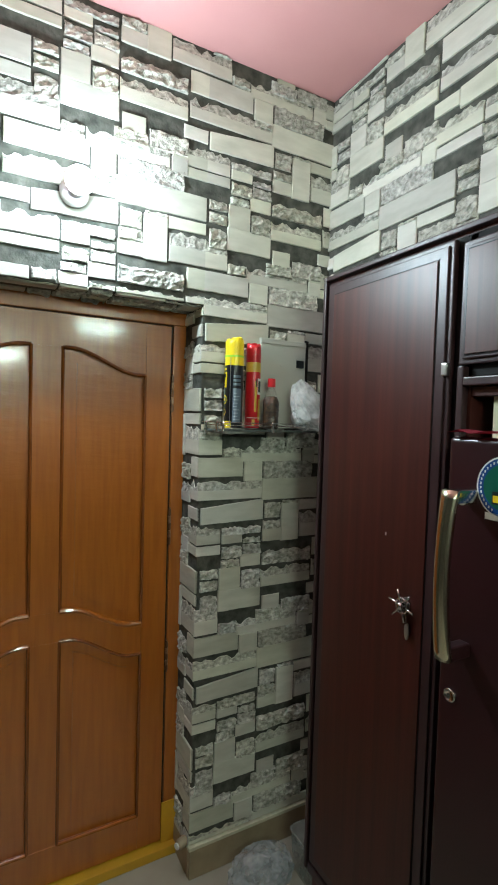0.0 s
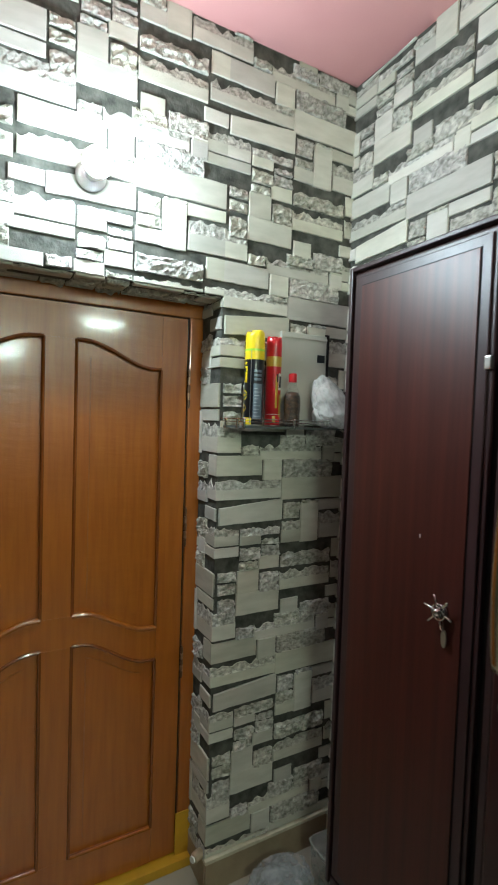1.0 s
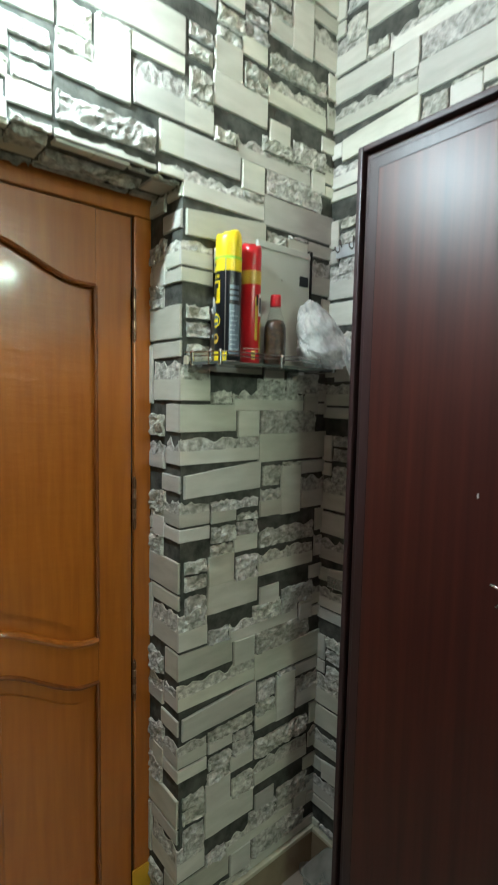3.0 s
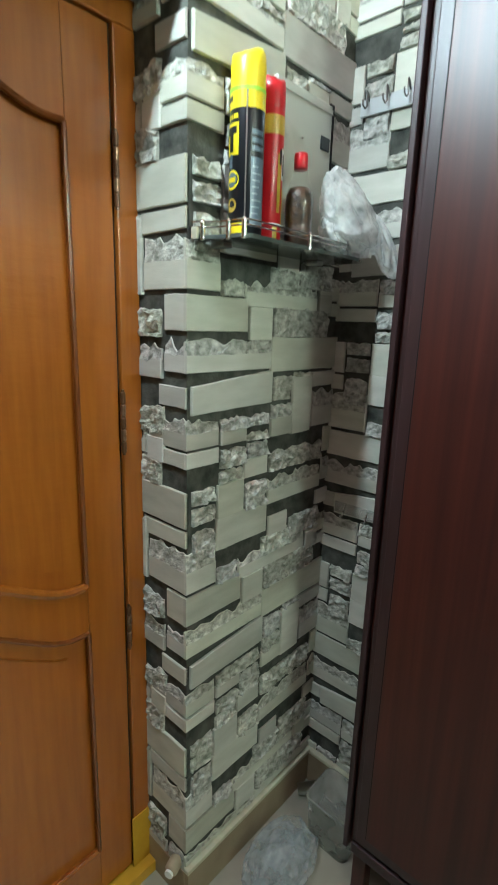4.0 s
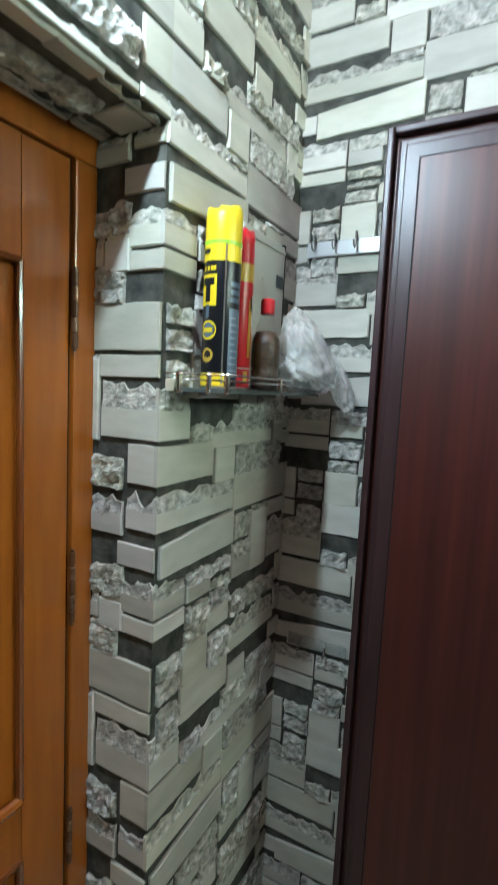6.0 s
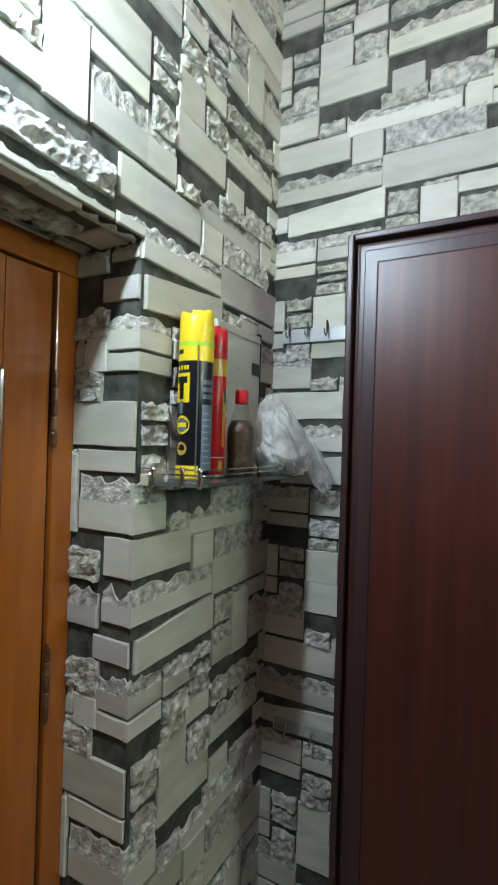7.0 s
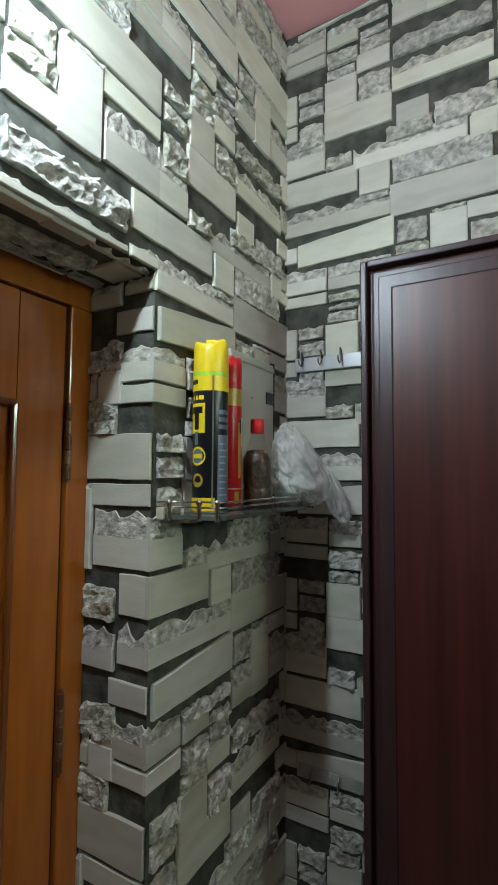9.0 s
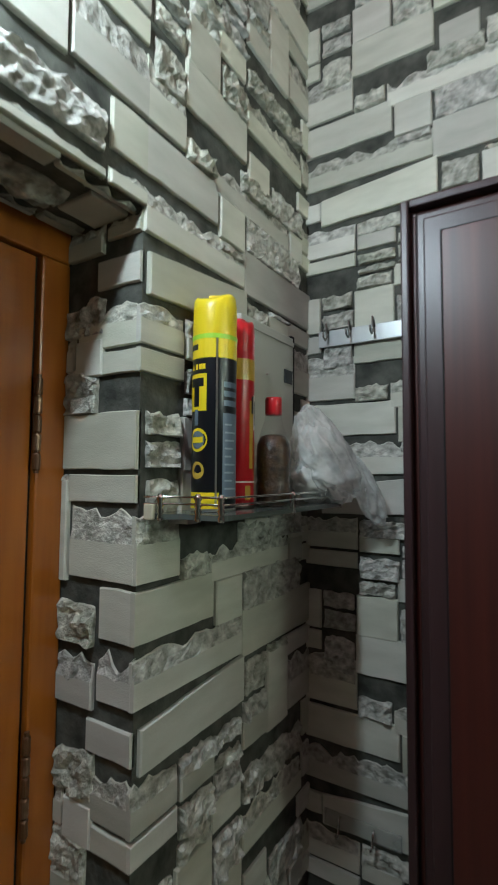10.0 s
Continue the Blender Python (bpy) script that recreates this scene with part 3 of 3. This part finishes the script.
ebox_part("cover", box((0.216, -0.019, SHZ + 0.004), (0.409, 0.002, 1.913), 0.003), GREYBOX)
ebox_part("cover_fold", box((0.216, -0.021, 1.894), (0.409, -0.0188, 1.904), 0.001), GREYBOX)
# Solid black strip paints the shade of the slot.
ebox_part("side_gap_shade", box((0.410, -0.014, SHZ + 0.004), (0.424, 0.002, 1.920), 0.001), BLACK, "black strip standing in for the shade in the slot beside the cover")
ebox_part("switch", box((0.368, -0.022, 1.817), (0.400, -0.0192, 1.844), 0.001), BLACKP, "small black latch")
ebox_part("rivet", lathe([(0.003, 0), (0.002, 0.002)], 10, (0.30, -0.0215, 1.82)), STEEL)

# ---- spray cans, bottle, bag ----
def spray_can(name, at, r, body_h, cap_h, body, cap, label):
    can = thing(name, label, "spray can", at)
    part("body", lathe([(r * 0.93, 0.0), (r, 0.004), (r, body_h - 0.012), (r * 0.97, body_h - 0.004), (r * 0.9, body_h)], 36), body, can, "", True)
    part("base_rim", lathe([(r * 1.01, 0.0), (r * 1.015, 0.003), (r * 0.98, 0.006)], 36), STEEL, can, "", True)
    n = 36
    bm = bmesh.new()
    rings = []
    for rr, z in ((r * 0.985, body_h - 0.006), (r * 1.0, body_h + 0.002), (r * 0.99, body_h + cap_h * 0.60), (r * 0.95, body_h + cap_h * 0.82), (r * 0.84, body_h + cap_h * 0.91), (r * 0.35, body_h + cap_h * 0.84)):
        ring = []
        for i in range(n):
            a = 2 * math.pi * i / n
            dz = 0.0
            if z > body_h + cap_h * 0.7:
                dz = cap_h * 0.09 * math.cos(2 * a + 0.6)
            ring.append(bm.verts.new((rr * math.cos(a), rr * math.sin(a), z + dz)))
        rings.append(ring)
    for p, q in zip(rings, rings[1:]):
        for i in range(n):
            bm.faces.new((p[i], p[(i + 1) % n], q[(i + 1) % n], q[i]))
    bm.faces.new(rings[-1])
    part("cap", bm, cap, can, "moulded plastic cap with a trigger", True)
    part("trigger", box((-r * 0.28, -r * 0.35, body_h + cap_h * 0.75), (r * 0.3, r * 0.55, body_h + cap_h), 0.003), cap, can)
    return can


CR = 0.0315
can1 = spray_can("spray_can", (0.097, -0.051, SHZ + 0.0005), CR, 0.251, 0.056, BLACKP, YELLOW, "black and yellow insect spray can with a yellow cap")
can1.rotation_euler = (0, 0, radians(-60))
O = (0, 0, 0)
R1, R2, R3 = CR + 0.0004, CR + 0.0008, CR + 0.0012
part("yellow_band", wrap(R1, -180, 180, 0.212, 0.248, O, 36), YELLOW, can1)
part("lime_band", wrap(R2, -180, 180, 0.239, 0.2455, O, 36), LIME, can1)
part("yellow_foot", wrap(R1, -150, 20, 0.004, 0.026, O, 24), YELLOW, can1)
part("side_panel", wrap(R1, 28, 85, 0.02, 0.135, O), BLUEG, can1, "blue-grey small-print panel")
for z in (0.145, 0.158, 0.171):
    part("writing_bar", wrap(R1, 30, 78, z, z + 0.008, O), BLUEG, can1)
for i in range(9):
    part("writing_bar", wrap(R2, 34, 76 - (i * 17) % 23, 0.030 + i * 0.011, 0.0325 + i * 0.011, O), PALEBLUE, can1)
part("emblem_panel", wrap(R1, -78, -14, 0.138, 0.190, O), YELLOW, can1)
part("emblem_bar", wrap(R2, -68, -22, 0.172, 0.184, O), BLACKP, can1)
part("emblem_bar", wrap(R2, -54, -35, 0.144, 0.173, O), BLACKP, can1)
for a0 in (-66, -50, -37, -27):
    part("writing_bar", wrap(R1, a0, a0 + 9, 0.196, 0.2035, O, 3), YELLOW, can1)
part("writing_bar", wrap(R2, -72, -40, 0.224, 0.232, O), BLACKP, can1)
part("seam", wrap(R2, 9, 14, 0.006, 0.239, O), STEEL, can1, "bright seam of the can")
part("streak", wrap(R1, -52, -38, 0.118, 0.140, O), BLUEG, can1)
part("seal", wrap_disc(R1, -40, 0.098, 0.0165, O), YELLOW, can1)
part("seal_ring", wrap_disc(R2, -40, 0.098, 0.0125, O), BLUEG, can1)
part("seal_band", wrap(R3, -58, -22, 0.094, 0.102, O), YELLOW, can1)
part("small_seal", wrap_disc(R1, -40, 0.056, 0.012, O), GOLD, can1)
part("small_seal_mark", wrap_disc(R2, -37, 0.058, 0.006, O), BLACKP, can1)

RR = 0.0258
can2 = spray_can("spray_can", (0.177, -0.039, SHZ + 0.0005), RR, 0.248, 0.050, RED, RED, "red insect spray can with a red cap")
part("gold_band", wrap(RR + 0.0004, -180, 180, 0.197, 0.230, O, 36), GOLD, can2)
part("pale_panel", wrap(RR + 0.0004, 10, 60, 0.12, 0.175, O), WHITE, can2)
part("emblem_bar", wrap(RR + 0.0008, 16, 52, 0.128, 0.166, O), BLACKP, can2)
part("print_panel", wrap(RR + 0.0004, 18, 62, 0.03, 0.105, O), GOLD, can2)
part("pale_streak", wrap(RR + 0.0008, -14, 4, 0.06, 0.165, O), GOLD, can2)
part("dark_streak", wrap(RR + 0.0012, -6, 6, 0.145, 0.172, O), BLACKP, can2)
part("foot_mark", wrap(RR + 0.0008, -30, -8, 0.012, 0.034, O), GOLD, can2)
part("pale_line", wrap(RR + 0.0008, -75, 40, 0.0385, 0.0405, O, 16), WHITE, can2)

bottle = thing("bottle", "clear plastic bottle of dark spice with a red cap", "bottle", (0.233, -0.072, SHZ + 0.0005))
prof = [(0.020, 0.0), (0.0235, 0.004), (0.024, 0.035), (0.0225, 0.041), (0.024, 0.047), (0.024, 0.086), (0.0232, 0.098), (0.018, 0.120), (0.0125, 0.138), (0.0115, 0.152)]
prof = [(r * 1.2, z) for r, z in prof]
part("shell", lathe(prof, 28), PETG, bottle, "clear plastic shell", True)
part("contents", lathe([(r * 0.95, z + 0.002) for r, z in prof[:7]] + [(0.0205, 0.113), (0.012, 0.116)], 28), SPICE, bottle, "dark spice filling", True)
part("cap", lathe([(0.0130, 0.148), (0.0138, 0.150), (0.0138, 0.173), (0.0128, 0.177)], 24), RED, bottle, "ribbed red cap", True)

bag = thing("plastic_bag", "crumpled clear polythene bag holding a white lump", "plastic bag", (0.373, -0.080, SHZ + 0.001))
part("filling", crumple((0.064, 0.042, 0.058), (0.006, 0.0, 0.056), 3.0, 0.13, 5), MILKY, bag, "white lump in the bag", True)


def drape(q):
    """Leans the film: a peak on one side, the foot spread to the other and forwards."""
    k = q.z * 0.5 + 0.5
    return Vector((q.x * (1.05 - 0.45 * k) + 0.26 - 0.72 * k, q.y * (1.15 - 0.55 * k) - 0.35 + 0.55 * k, q.z))


part("film", crumple((0.086, 0.062, 0.090), (0.014, -0.012, 0.088), 5.0, 0.17, 6, drape, 3.0), FILM, bag, "thin clear film", True)
part("inner_film", crumple((0.066, 0.046, 0.072), (0.004, -0.004, 0.072), 9.0, 0.24, 6, drape, 2.4), FILM, bag, "folds of film inside", True)


def tail(q):
    k = q.z * 0.5 + 0.5
    return Vector((q.x * (0.9 - 0.3 * k) + 0.5 - 1.0 * k, q.y * (1 - 0.4 * k) - 0.8 + 1.2 * k, q.z))


part("loose_end", crumple((0.034, 0.030, 0.066), (0.070, -0.072, 0.022), 8.0, 0.18, 5, tail, 2.6), FILM, bag, "loose film hanging past the shelf", True)

# ---- hook rail on the side wall ----
hooks = thing("hook_rail", "white metal rail with three steel hooks", "hook rail", (WALL_B, -0.1, 1.94))


def hook_part(name, bm, material, label="", smooth=False):
    ob = part(name, bm, material, hooks, label, smooth)
    ob.matrix_parent_inverse = Matrix.Translation(hooks.location).inverted()
    return ob


hook_part("rail", box((WALL_B - 0.017, -0.240, 1.911), (WALL_B - 0.011, -0.035, 1.946), 0.002), RAILG)
for y in (-0.058, -0.108, -0.158):
    pts = [(WALL_B - 0.018, y, 1.939), (WALL_B - 0.024, y, 1.953), (WALL_B - 0.030, y, 1.957), (WALL_B - 0.030, y, 1.943), (WALL_B - 0.026, y, 1.929), (WALL_B - 0.034, y, 1.921), (WALL_B - 0.044, y, 1.925), (WALL_B - 0.047, y, 1.935)]
    hook_part("hook", tube(pts, 0.0021, 6), BRONZED, "bent dark steel hook", True)

strip = thing("hook_strip", "clear plastic strip with two small steel hooks low on the wall", "hook rail", (WALL_B, -0.11, 0.95))
STRIP = film_mat("clear_strip_plastic", (0.55, 0.58, 0.55), 0.30, 0.1, 0.2, 8)
for name_, bm_, m_ in [("rail", box((WALL_B - 0.017, -0.200, 0.938), (WALL_B - 0.0125, -0.045, 0.968), 0.0015), STRIP)] + [("hook", tube([(WALL_B - 0.017, y, 0.962), (WALL_B - 0.024, y, 0.960), (WALL_B - 0.027, y, 0.950), (WALL_B - 0.031, y, 0.938), (WALL_B - 0.039, y, 0.934), (WALL_B - 0.043, y, 0.942)], 0.0024, 8), CHROME) for y in (-0.080, -0.148)]:
    part(name_, bm_, m_, strip, "", True).matrix_parent_inverse = Matrix.Translation(strip.location).inverted()

# ---- lamps ----
BX, BZ = -0.420, 2.262
lamp = thing("wall_lamp", "lit round bulb in a white holder above the door", "lamp", (BX, 0.0, BZ))
part("base", lathe([(0.040, 0), (0.042, 0.008), (0.034, 0.016), (0.024, 0.020)], 28), PVC, lamp, "", True).matrix_basis = Matrix.Translation((0, -0.010, 0)) @ pose(0, 0, 0, 90, 0, 0)
part("holder", lathe([(0.020, 0.018), (0.021, 0.05), (0.017, 0.056)], 24), PVC, lamp, "", True).matrix_basis = Matrix.Translation((0, -0.010, 0)) @ pose(0, 0, 0, 90, 0, 0)
part("collar", lathe([(0.017, 0.056), (0.0155, 0.066), (0.0155, 0.084), (0.036, 0.088), (0.0375, 0.091), (0.036, 0.092)], 28), PVC, lamp, "white cone below the glowing dome", True).matrix_basis = Matrix.Translation((0, -0.010, 0)) @ pose(0, 0, 0, 90, 0, 0)
dome = [(0.0380 * math.cos(radians(a_)), 0.094 + 0.0380 * math.sin(radians(a_))) for a_ in (-4, 8, 20, 32, 44, 56, 68, 80, 88)]
part("bulb", lathe(dome, 28), glow("lit_bulb", (0.95, 1.0, 1.0), BULB), lamp, "glowing white dome", True).matrix_basis = Matrix.Translation((0, -0.010, 0)) @ pose(0, 0, 0, 90, 0, 0)


def tube_light(at, half, label):
    t_ = thing("tube_light", label, "lamp", at, "tube lights on the wall")
    part("batten", box((-half - 0.06, 0.0, -0.02), (half + 0.06, 0.03, 0.02), 0.004), PVC, t_)
    part("tube", tube([(-half, 0.05, 0), (half, 0.05, 0)], 0.016, 12), TUBE_GLOW, t_, "glowing tube", True)
    for x in (-half - 0.01, half + 0.01):
        part("tube_cap", box((x - 0.012, 0.026, -0.018), (x + 0.012, 0.070, 0.018), 0.003), PVC, t_)


TUBE_GLOW = glow("lit_tube", (0.92, 1.0, 0.76), TUBE)
tube_light((0.36, SOUTH, 2.46), 0.20, "short lit white tube light on the wall")
tube_light((-0.62, SOUTH, 2.14), 0.28, "lit white tube light on the wall")

# ---- things on the floor ----
fb = thing("plastic_bag", "crumpled bluish polythene bag on the floor", "plastic bag", (0.22, -0.13, 0.0))


def sit(q):
    return Vector((q.x, q.y, max(q.z, -0.55)))


part("film", crumple((0.125, 0.080, 0.075), (0.0, 0.0, 0.042), 11.0, 0.17, 6, sit), BLUEFILM, fb, "", True)
part("inner_film", crumple((0.095, 0.060, 0.055), (0.01, 0.0, 0.031), 14.0, 0.2, 5, sit), BLUEFILM, fb, "", True)
tub = thing("plastic_tub", "cloudy plastic tub standing beside the cupboard", "tub", (0.405, -0.185, 0.0))
bm = bmesh.new()
outer = []
for z, k in ((0.0, 0.86), (0.003, 0.88), (0.135, 1.0), (0.140, 1.05), (0.144, 1.05), (0.144, 0.98), (0.010, 0.84)):
    ring = []
    for cx, cy, a0 in ((1, 1, 0), (-1, 1, 90), (-1, -1, 180), (1, -1, 270)):
        for i in range(5):
            a = radians(a0 + i * 22.5)
            ring.append(bm.verts.new((k * (cx * 0.042 + 0.022 * math.cos(a)), k * (cy * 0.050 + 0.022 * math.sin(a)), z)))
    outer.append(ring)
for p, q in zip(outer, outer[1:]):
    for i in range(20):
        bm.faces.new((p[i], p[(i + 1) % 20], q[(i + 1) % 20], q[i]))
bm.faces.new(outer[0][::-1])
bm.faces.new(outer[-1])
part("shell", bm, TUB, tub, "", True)
cup = thing("steel_cup", "small steel cup lying on the floor in the corner", "cup", (0.458, -0.048, 0.022))
c_ = part("body", lathe([(0.014, -0.03), (0.016, -0.028), (0.022, 0.03), (0.0235, 0.032), (0.021, 0.03), (0.014, -0.02)], 28), STEEL, cup, "", True)
c_.matrix_basis = pose(0, 0, 0, 78, 0, 35)
stop = thing("door_stop", "tan rubber door stop fixed low in the reveal", "door stop", (-0.006, 0.028, 0.118))
part("body", lathe([(0.016, 0.0), (0.017, 0.006), (0.0165, 0.030), (0.013, 0.036), (0.006, 0.037)], 20), RUBBER, stop, "", True).matrix_basis = pose(0, 0, 0, 20, -90, 0)
part("washer", lathe([(0.011, 0.036), (0.011, 0.042)], 16), PVC, stop).matrix_basis = pose(0, 0, 0, 20, -90, 0)

# ---- stone-print wallpaper, built as raised stones: one module, laid with a half drop ----
# kind: (u0, u1, v0, v1) in metres within the module
SAWN = [(-0.063, 0.166, 0.560, 0.628), (0.171, 0.245, 0.544, 0.613), (0.245, 0.548, 0.472, 0.550), (-0.083, 0.006, 0.411, 0.452), (0.333, 0.411, 0.315, 0.456),
        (0.254, 0.335, 0.318, 0.363), (0.411, 0.548, 0.427, 0.465), (0.090, 0.170, 0.323, 0.354), (-0.068, 0.085, 0.288, 0.320), (0.166, 0.248, 0.233, 0.277),
        (0.083, 0.166, 0.157, 0.236), (0.081, 0.251, 0.082, 0.158), (0.261, 0.335, 0.058, 0.115), (0.420, 0.475, -0.025, 0.026)]
SPLITS = [(0.250, 0.465, 0.550, 0.622), (0.260, 0.328, 0.404, 0.464), (0.255, 0.331, 0.363, 0.402), (0.089, 0.246, 0.353, 0.389), (0.175, 0.245, 0.319, 0.345),
          (0.091, 0.170, 0.271, 0.317), (0.088, 0.162, 0.238, 0.268), (0.174, 0.249, 0.279, 0.319), (0.254, 0.470, 0.232, 0.292), (0.010, 0.078, 0.205, 0.242),
          (0.011, 0.080, 0.161, 0.201), (0.171, 0.248, 0.154, 0.224), (0.013, 0.078, 0.077, 0.150), (0.346, 0.476, 0.034, 0.097), (0.084, 0.152, 0.002, 0.046),
          (0.236, 0.343, 0.026, 0.074), (0.175, 0.243, 0.524, 0.552), (0.338, 0.410, 0.455, 0.470)]
CHIPPED = [(-0.064, 0.246, 0.480, 0.549), (-0.120, 0.085, 0.326, 0.393), (0.252, 0.471, 0.150, 0.222), (-0.126, 0.082, 0.009, 0.109), (0.156, 0.415, -0.015, 0.044)]
WEDGE = [(0.008, 0.253, 0.399, 0.476)]
module = [(*q, k) for k, group_ in (("sawn", SAWN), ("split", SPLITS), ("chipped", CHIPPED), ("wedge", WEDGE)) for q in group_]
rng = random.Random(7)
stone_cache = {}


def stone_mesh(w, h, kind, depth, seed, cut):
    """One stone, from 0 to w and 0 to h, its face towards -y. cut: (left, right) ends that run on round a corner."""
    key = (round(w, 3), round(h, 3), kind, cut, seed if kind != "sawn" else 0)
    if key in stone_cache:
        return stone_cache[key]
    r = random.Random(hash((round(w * 1000), round(h * 1000), seed)) % 9999)
    bm = bmesh.new()
    cell = 0.0085 if kind == "split" else 0.0095
    nx = max(2, min(30, round(w / cell)))
    nz = max(2, min(8, round(h / cell)))
    if kind == "chipped":
        nz = 5
    if kind in ("sawn", "wedge"):
        nx, nz = max(2, min(8, round(w / 0.03))), 1
    o = Vector((r.uniform(0, 50), r.uniform(0, 50), r.uniform(0, 50)))
    slump = r.choice((0.03, 0.06, 0.14, 0.24)) if w > 0.035 else 0.06
    front = []
    for j in range(nz + 1):
        rf = []
        for i in range(nx + 1):
            x, z = w * i / nx, h * j / nz
            y = -depth
            inner = 0 < i < nx and 0 < j < nz
            if kind == "split":
                p = Vector((x * 38, 0, z * 52)) + o
                q = Vector((x * 95, 3, z * 130)) + o
                y = -depth * (0.78 + 0.85 * noise.noise(p) + 0.60 * noise.noise(q) + (0.15 if j == 0 else 0) - (0.45 if j == nz else 0))
                y = min(-0.002, y)
                f_up = j / nz
                y *= 1 - slump * 0.9 * f_up
                y = min(-0.002, y)
                z -= f_up * f_up * (slump * h * (0.75 + 1.1 * noise.noise(p * 0.55)) + abs(noise.noise(p * 1.3)) * 0.010 + abs(noise.noise(q)) * 0.004)
                if inner:
                    x += r.uniform(-0.3, 0.3) * w / nx
                    z += r.uniform(-0.3, 0.3) * h / nz
                if (i == 0 and not cut[0]) or (i == nx and not cut[1]):
                    x += (0.002 if i == 0 else -0.002) * r.random()
            elif kind == "chipped":
                p = Vector((x * 38, 7, z * 20)) + o
                q = Vector((x * 110, 3, z * 90)) + o
                z = h * (0.0, 0.52, 0.62, 0.74, 0.87, 1.0)[j]
                if j >= 2:
                    y = -depth * (0.95 - 0.18 * (j - 1) + 0.55 * noise.noise(p * 1.6) + 0.55 * noise.noise(q))
                    y = min(-0.002, y)
                if j:
                    z -= (0.35 + 0.16 * j) * (abs(noise.noise(p * 0.7)) * 0.026 + abs(noise.noise(q)) * 0.008) * (0.3 if j == 1 else 1)
            else:
                z += (0.0020 if j else -0.0020) * (noise.noise(Vector((x * 40, j, 0)) + o))
                if kind == "wedge" and j:
                    z -= 0.022 * (1 - i / nx)
                if kind == "wedge" and not j:
                    z -= 0.003 * (1 - 2 * i / nx)
            rf.append((x, y, z))
        front.append(rf)
    ins = 0.0022
    fv = []
    for j in range(nz + 1):
        row = []
        for i in range(nx + 1):
            x, y, z = front[j][i]
            if i == 0 and not cut[0]:
                x += ins
            if i == nx and not cut[1]:
                x -= ins
            if j == 0:
                z += ins * 0.6
            if j == nz:
                z -= ins * 0.6
            row.append(bm.verts.new((x, y, z)))
        fv.append(row)
    for j in range(nz):
        for i in range(nx):
            f_ = bm.faces.new((fv[j][i], fv[j][i + 1], fv[j + 1][i + 1], fv[j + 1][i]))
            f_.material_index = 1 if kind == "chipped" and j > 0 else 0
    rimv = [(0, i) for i in range(nx + 1)] + [(j, nx) for j in range(1, nz + 1)] + [(nz, i) for i in range(nx - 1, -1, -1)] + [(j, 0) for j in range(nz - 1, 0, -1)]
    mid, bk = [], []
    for j, i in rimv:
        x, y, z = front[j][i]
        mid.append(bm.verts.new((x, min(-0.0012, y + 0.0022), z)))
        bk.append(bm.verts.new((x, 0.003, z)))
    n = len(rimv)
    for a in range(n):
        b = (a + 1) % n
        pa, pb = rimv[a], rimv[b]
        bm.faces.new((fv[pa[0]][pa[1]], mid[a], mid[b], fv[pb[0]][pb[1]]))
        bm.faces.new((mid[a], bk[a], bk[b], mid[b]))
    me = mesh_of(bm, SPLIT if kind == "split" else STONE)
    me.materials.append(SPLIT)
    stone_cache[key] = me
    return me


def clad(parent, u_range, v_range, place, name="stone", ends=(0.0,), drop=0.0):
    """Lays the stones that fall in a range of the run and of the height. place: pose from (u, height). ends: how far the faces run on past each end."""
    ua, ub = u_range
    va, vb = v_range
    for ci in range(-5, 6):
        for rj in range(-1, 7):
            du = ci * TILE_W
            dv = 0.858 + (rj - 2) * TILE_H - (ci % 2) * TILE_H / 2 + drop
            for n, (u0, u1, v0, v1, kind) in enumerate(module):
                a, b, c, d = u0 + du, u1 + du, v0 + dv, v1 + dv
                ca, cb = a < ua - 1e-4, b > ub + 1e-4
                if a < ua:
                    a = ua
                if b > ub:
                    b = ub
                c, d = max(c, va), min(d, vb)
                if b - a < 0.008 or d - c < 0.006:
                    continue
                depth = (0.0055, 0.0075, 0.0064)[n % 3] * (1.55 if kind == "split" else 1.0)
                if ca and d <= LINTEL:
                    a -= ends[0]
                ob = new(name, stone_mesh(b - a, d - c, kind, depth, (n * 7 + (ci * 3 + rj) % 2), (ca, cb)))
                ob.parent = parent
                ob.matrix_basis = place(a, c)


TURN_E = pose(0, 0, 0, 0, 0, -90)
clad(wall_a, (0.0, WALL_B), (0.122, CEIL), lambda u, v: Matrix.Translation((u, 0, v)), ends=(0.0062,))
clad(wall_a, (DOOR_L, 0.0), (LINTEL, CEIL), lambda u, v: Matrix.Translation((u, 0, v)))
clad(wall_b, (WALL_B, WALL_B + 0.262), (0.122, 2.080), lambda u, v: Matrix.Translation((WALL_B, WALL_B - u, v)) @ TURN_E, drop=-0.011)
clad(wall_b, (WALL_B, WALL_B + 1.45), (2.080, CEIL), lambda u, v: Matrix.Translation((WALL_B, WALL_B - u, v)) @ TURN_E, drop=-0.011)
clad(wall_a, (-REVEAL + 0.006, 0.0), (0.10, LINTEL - 0.002), lambda u, v: Matrix.Translation((0, -u, v)) @ TURN_E)
clad(wall_a, (DOOR_L, 0.0), (2.0, 2.0 + REVEAL - 0.006), lambda u, v: Matrix.Translation((u, 2.0 - v + REVEAL - 0.006, LINTEL)) @ pose(0, 0, 0, 90, 0, 0))
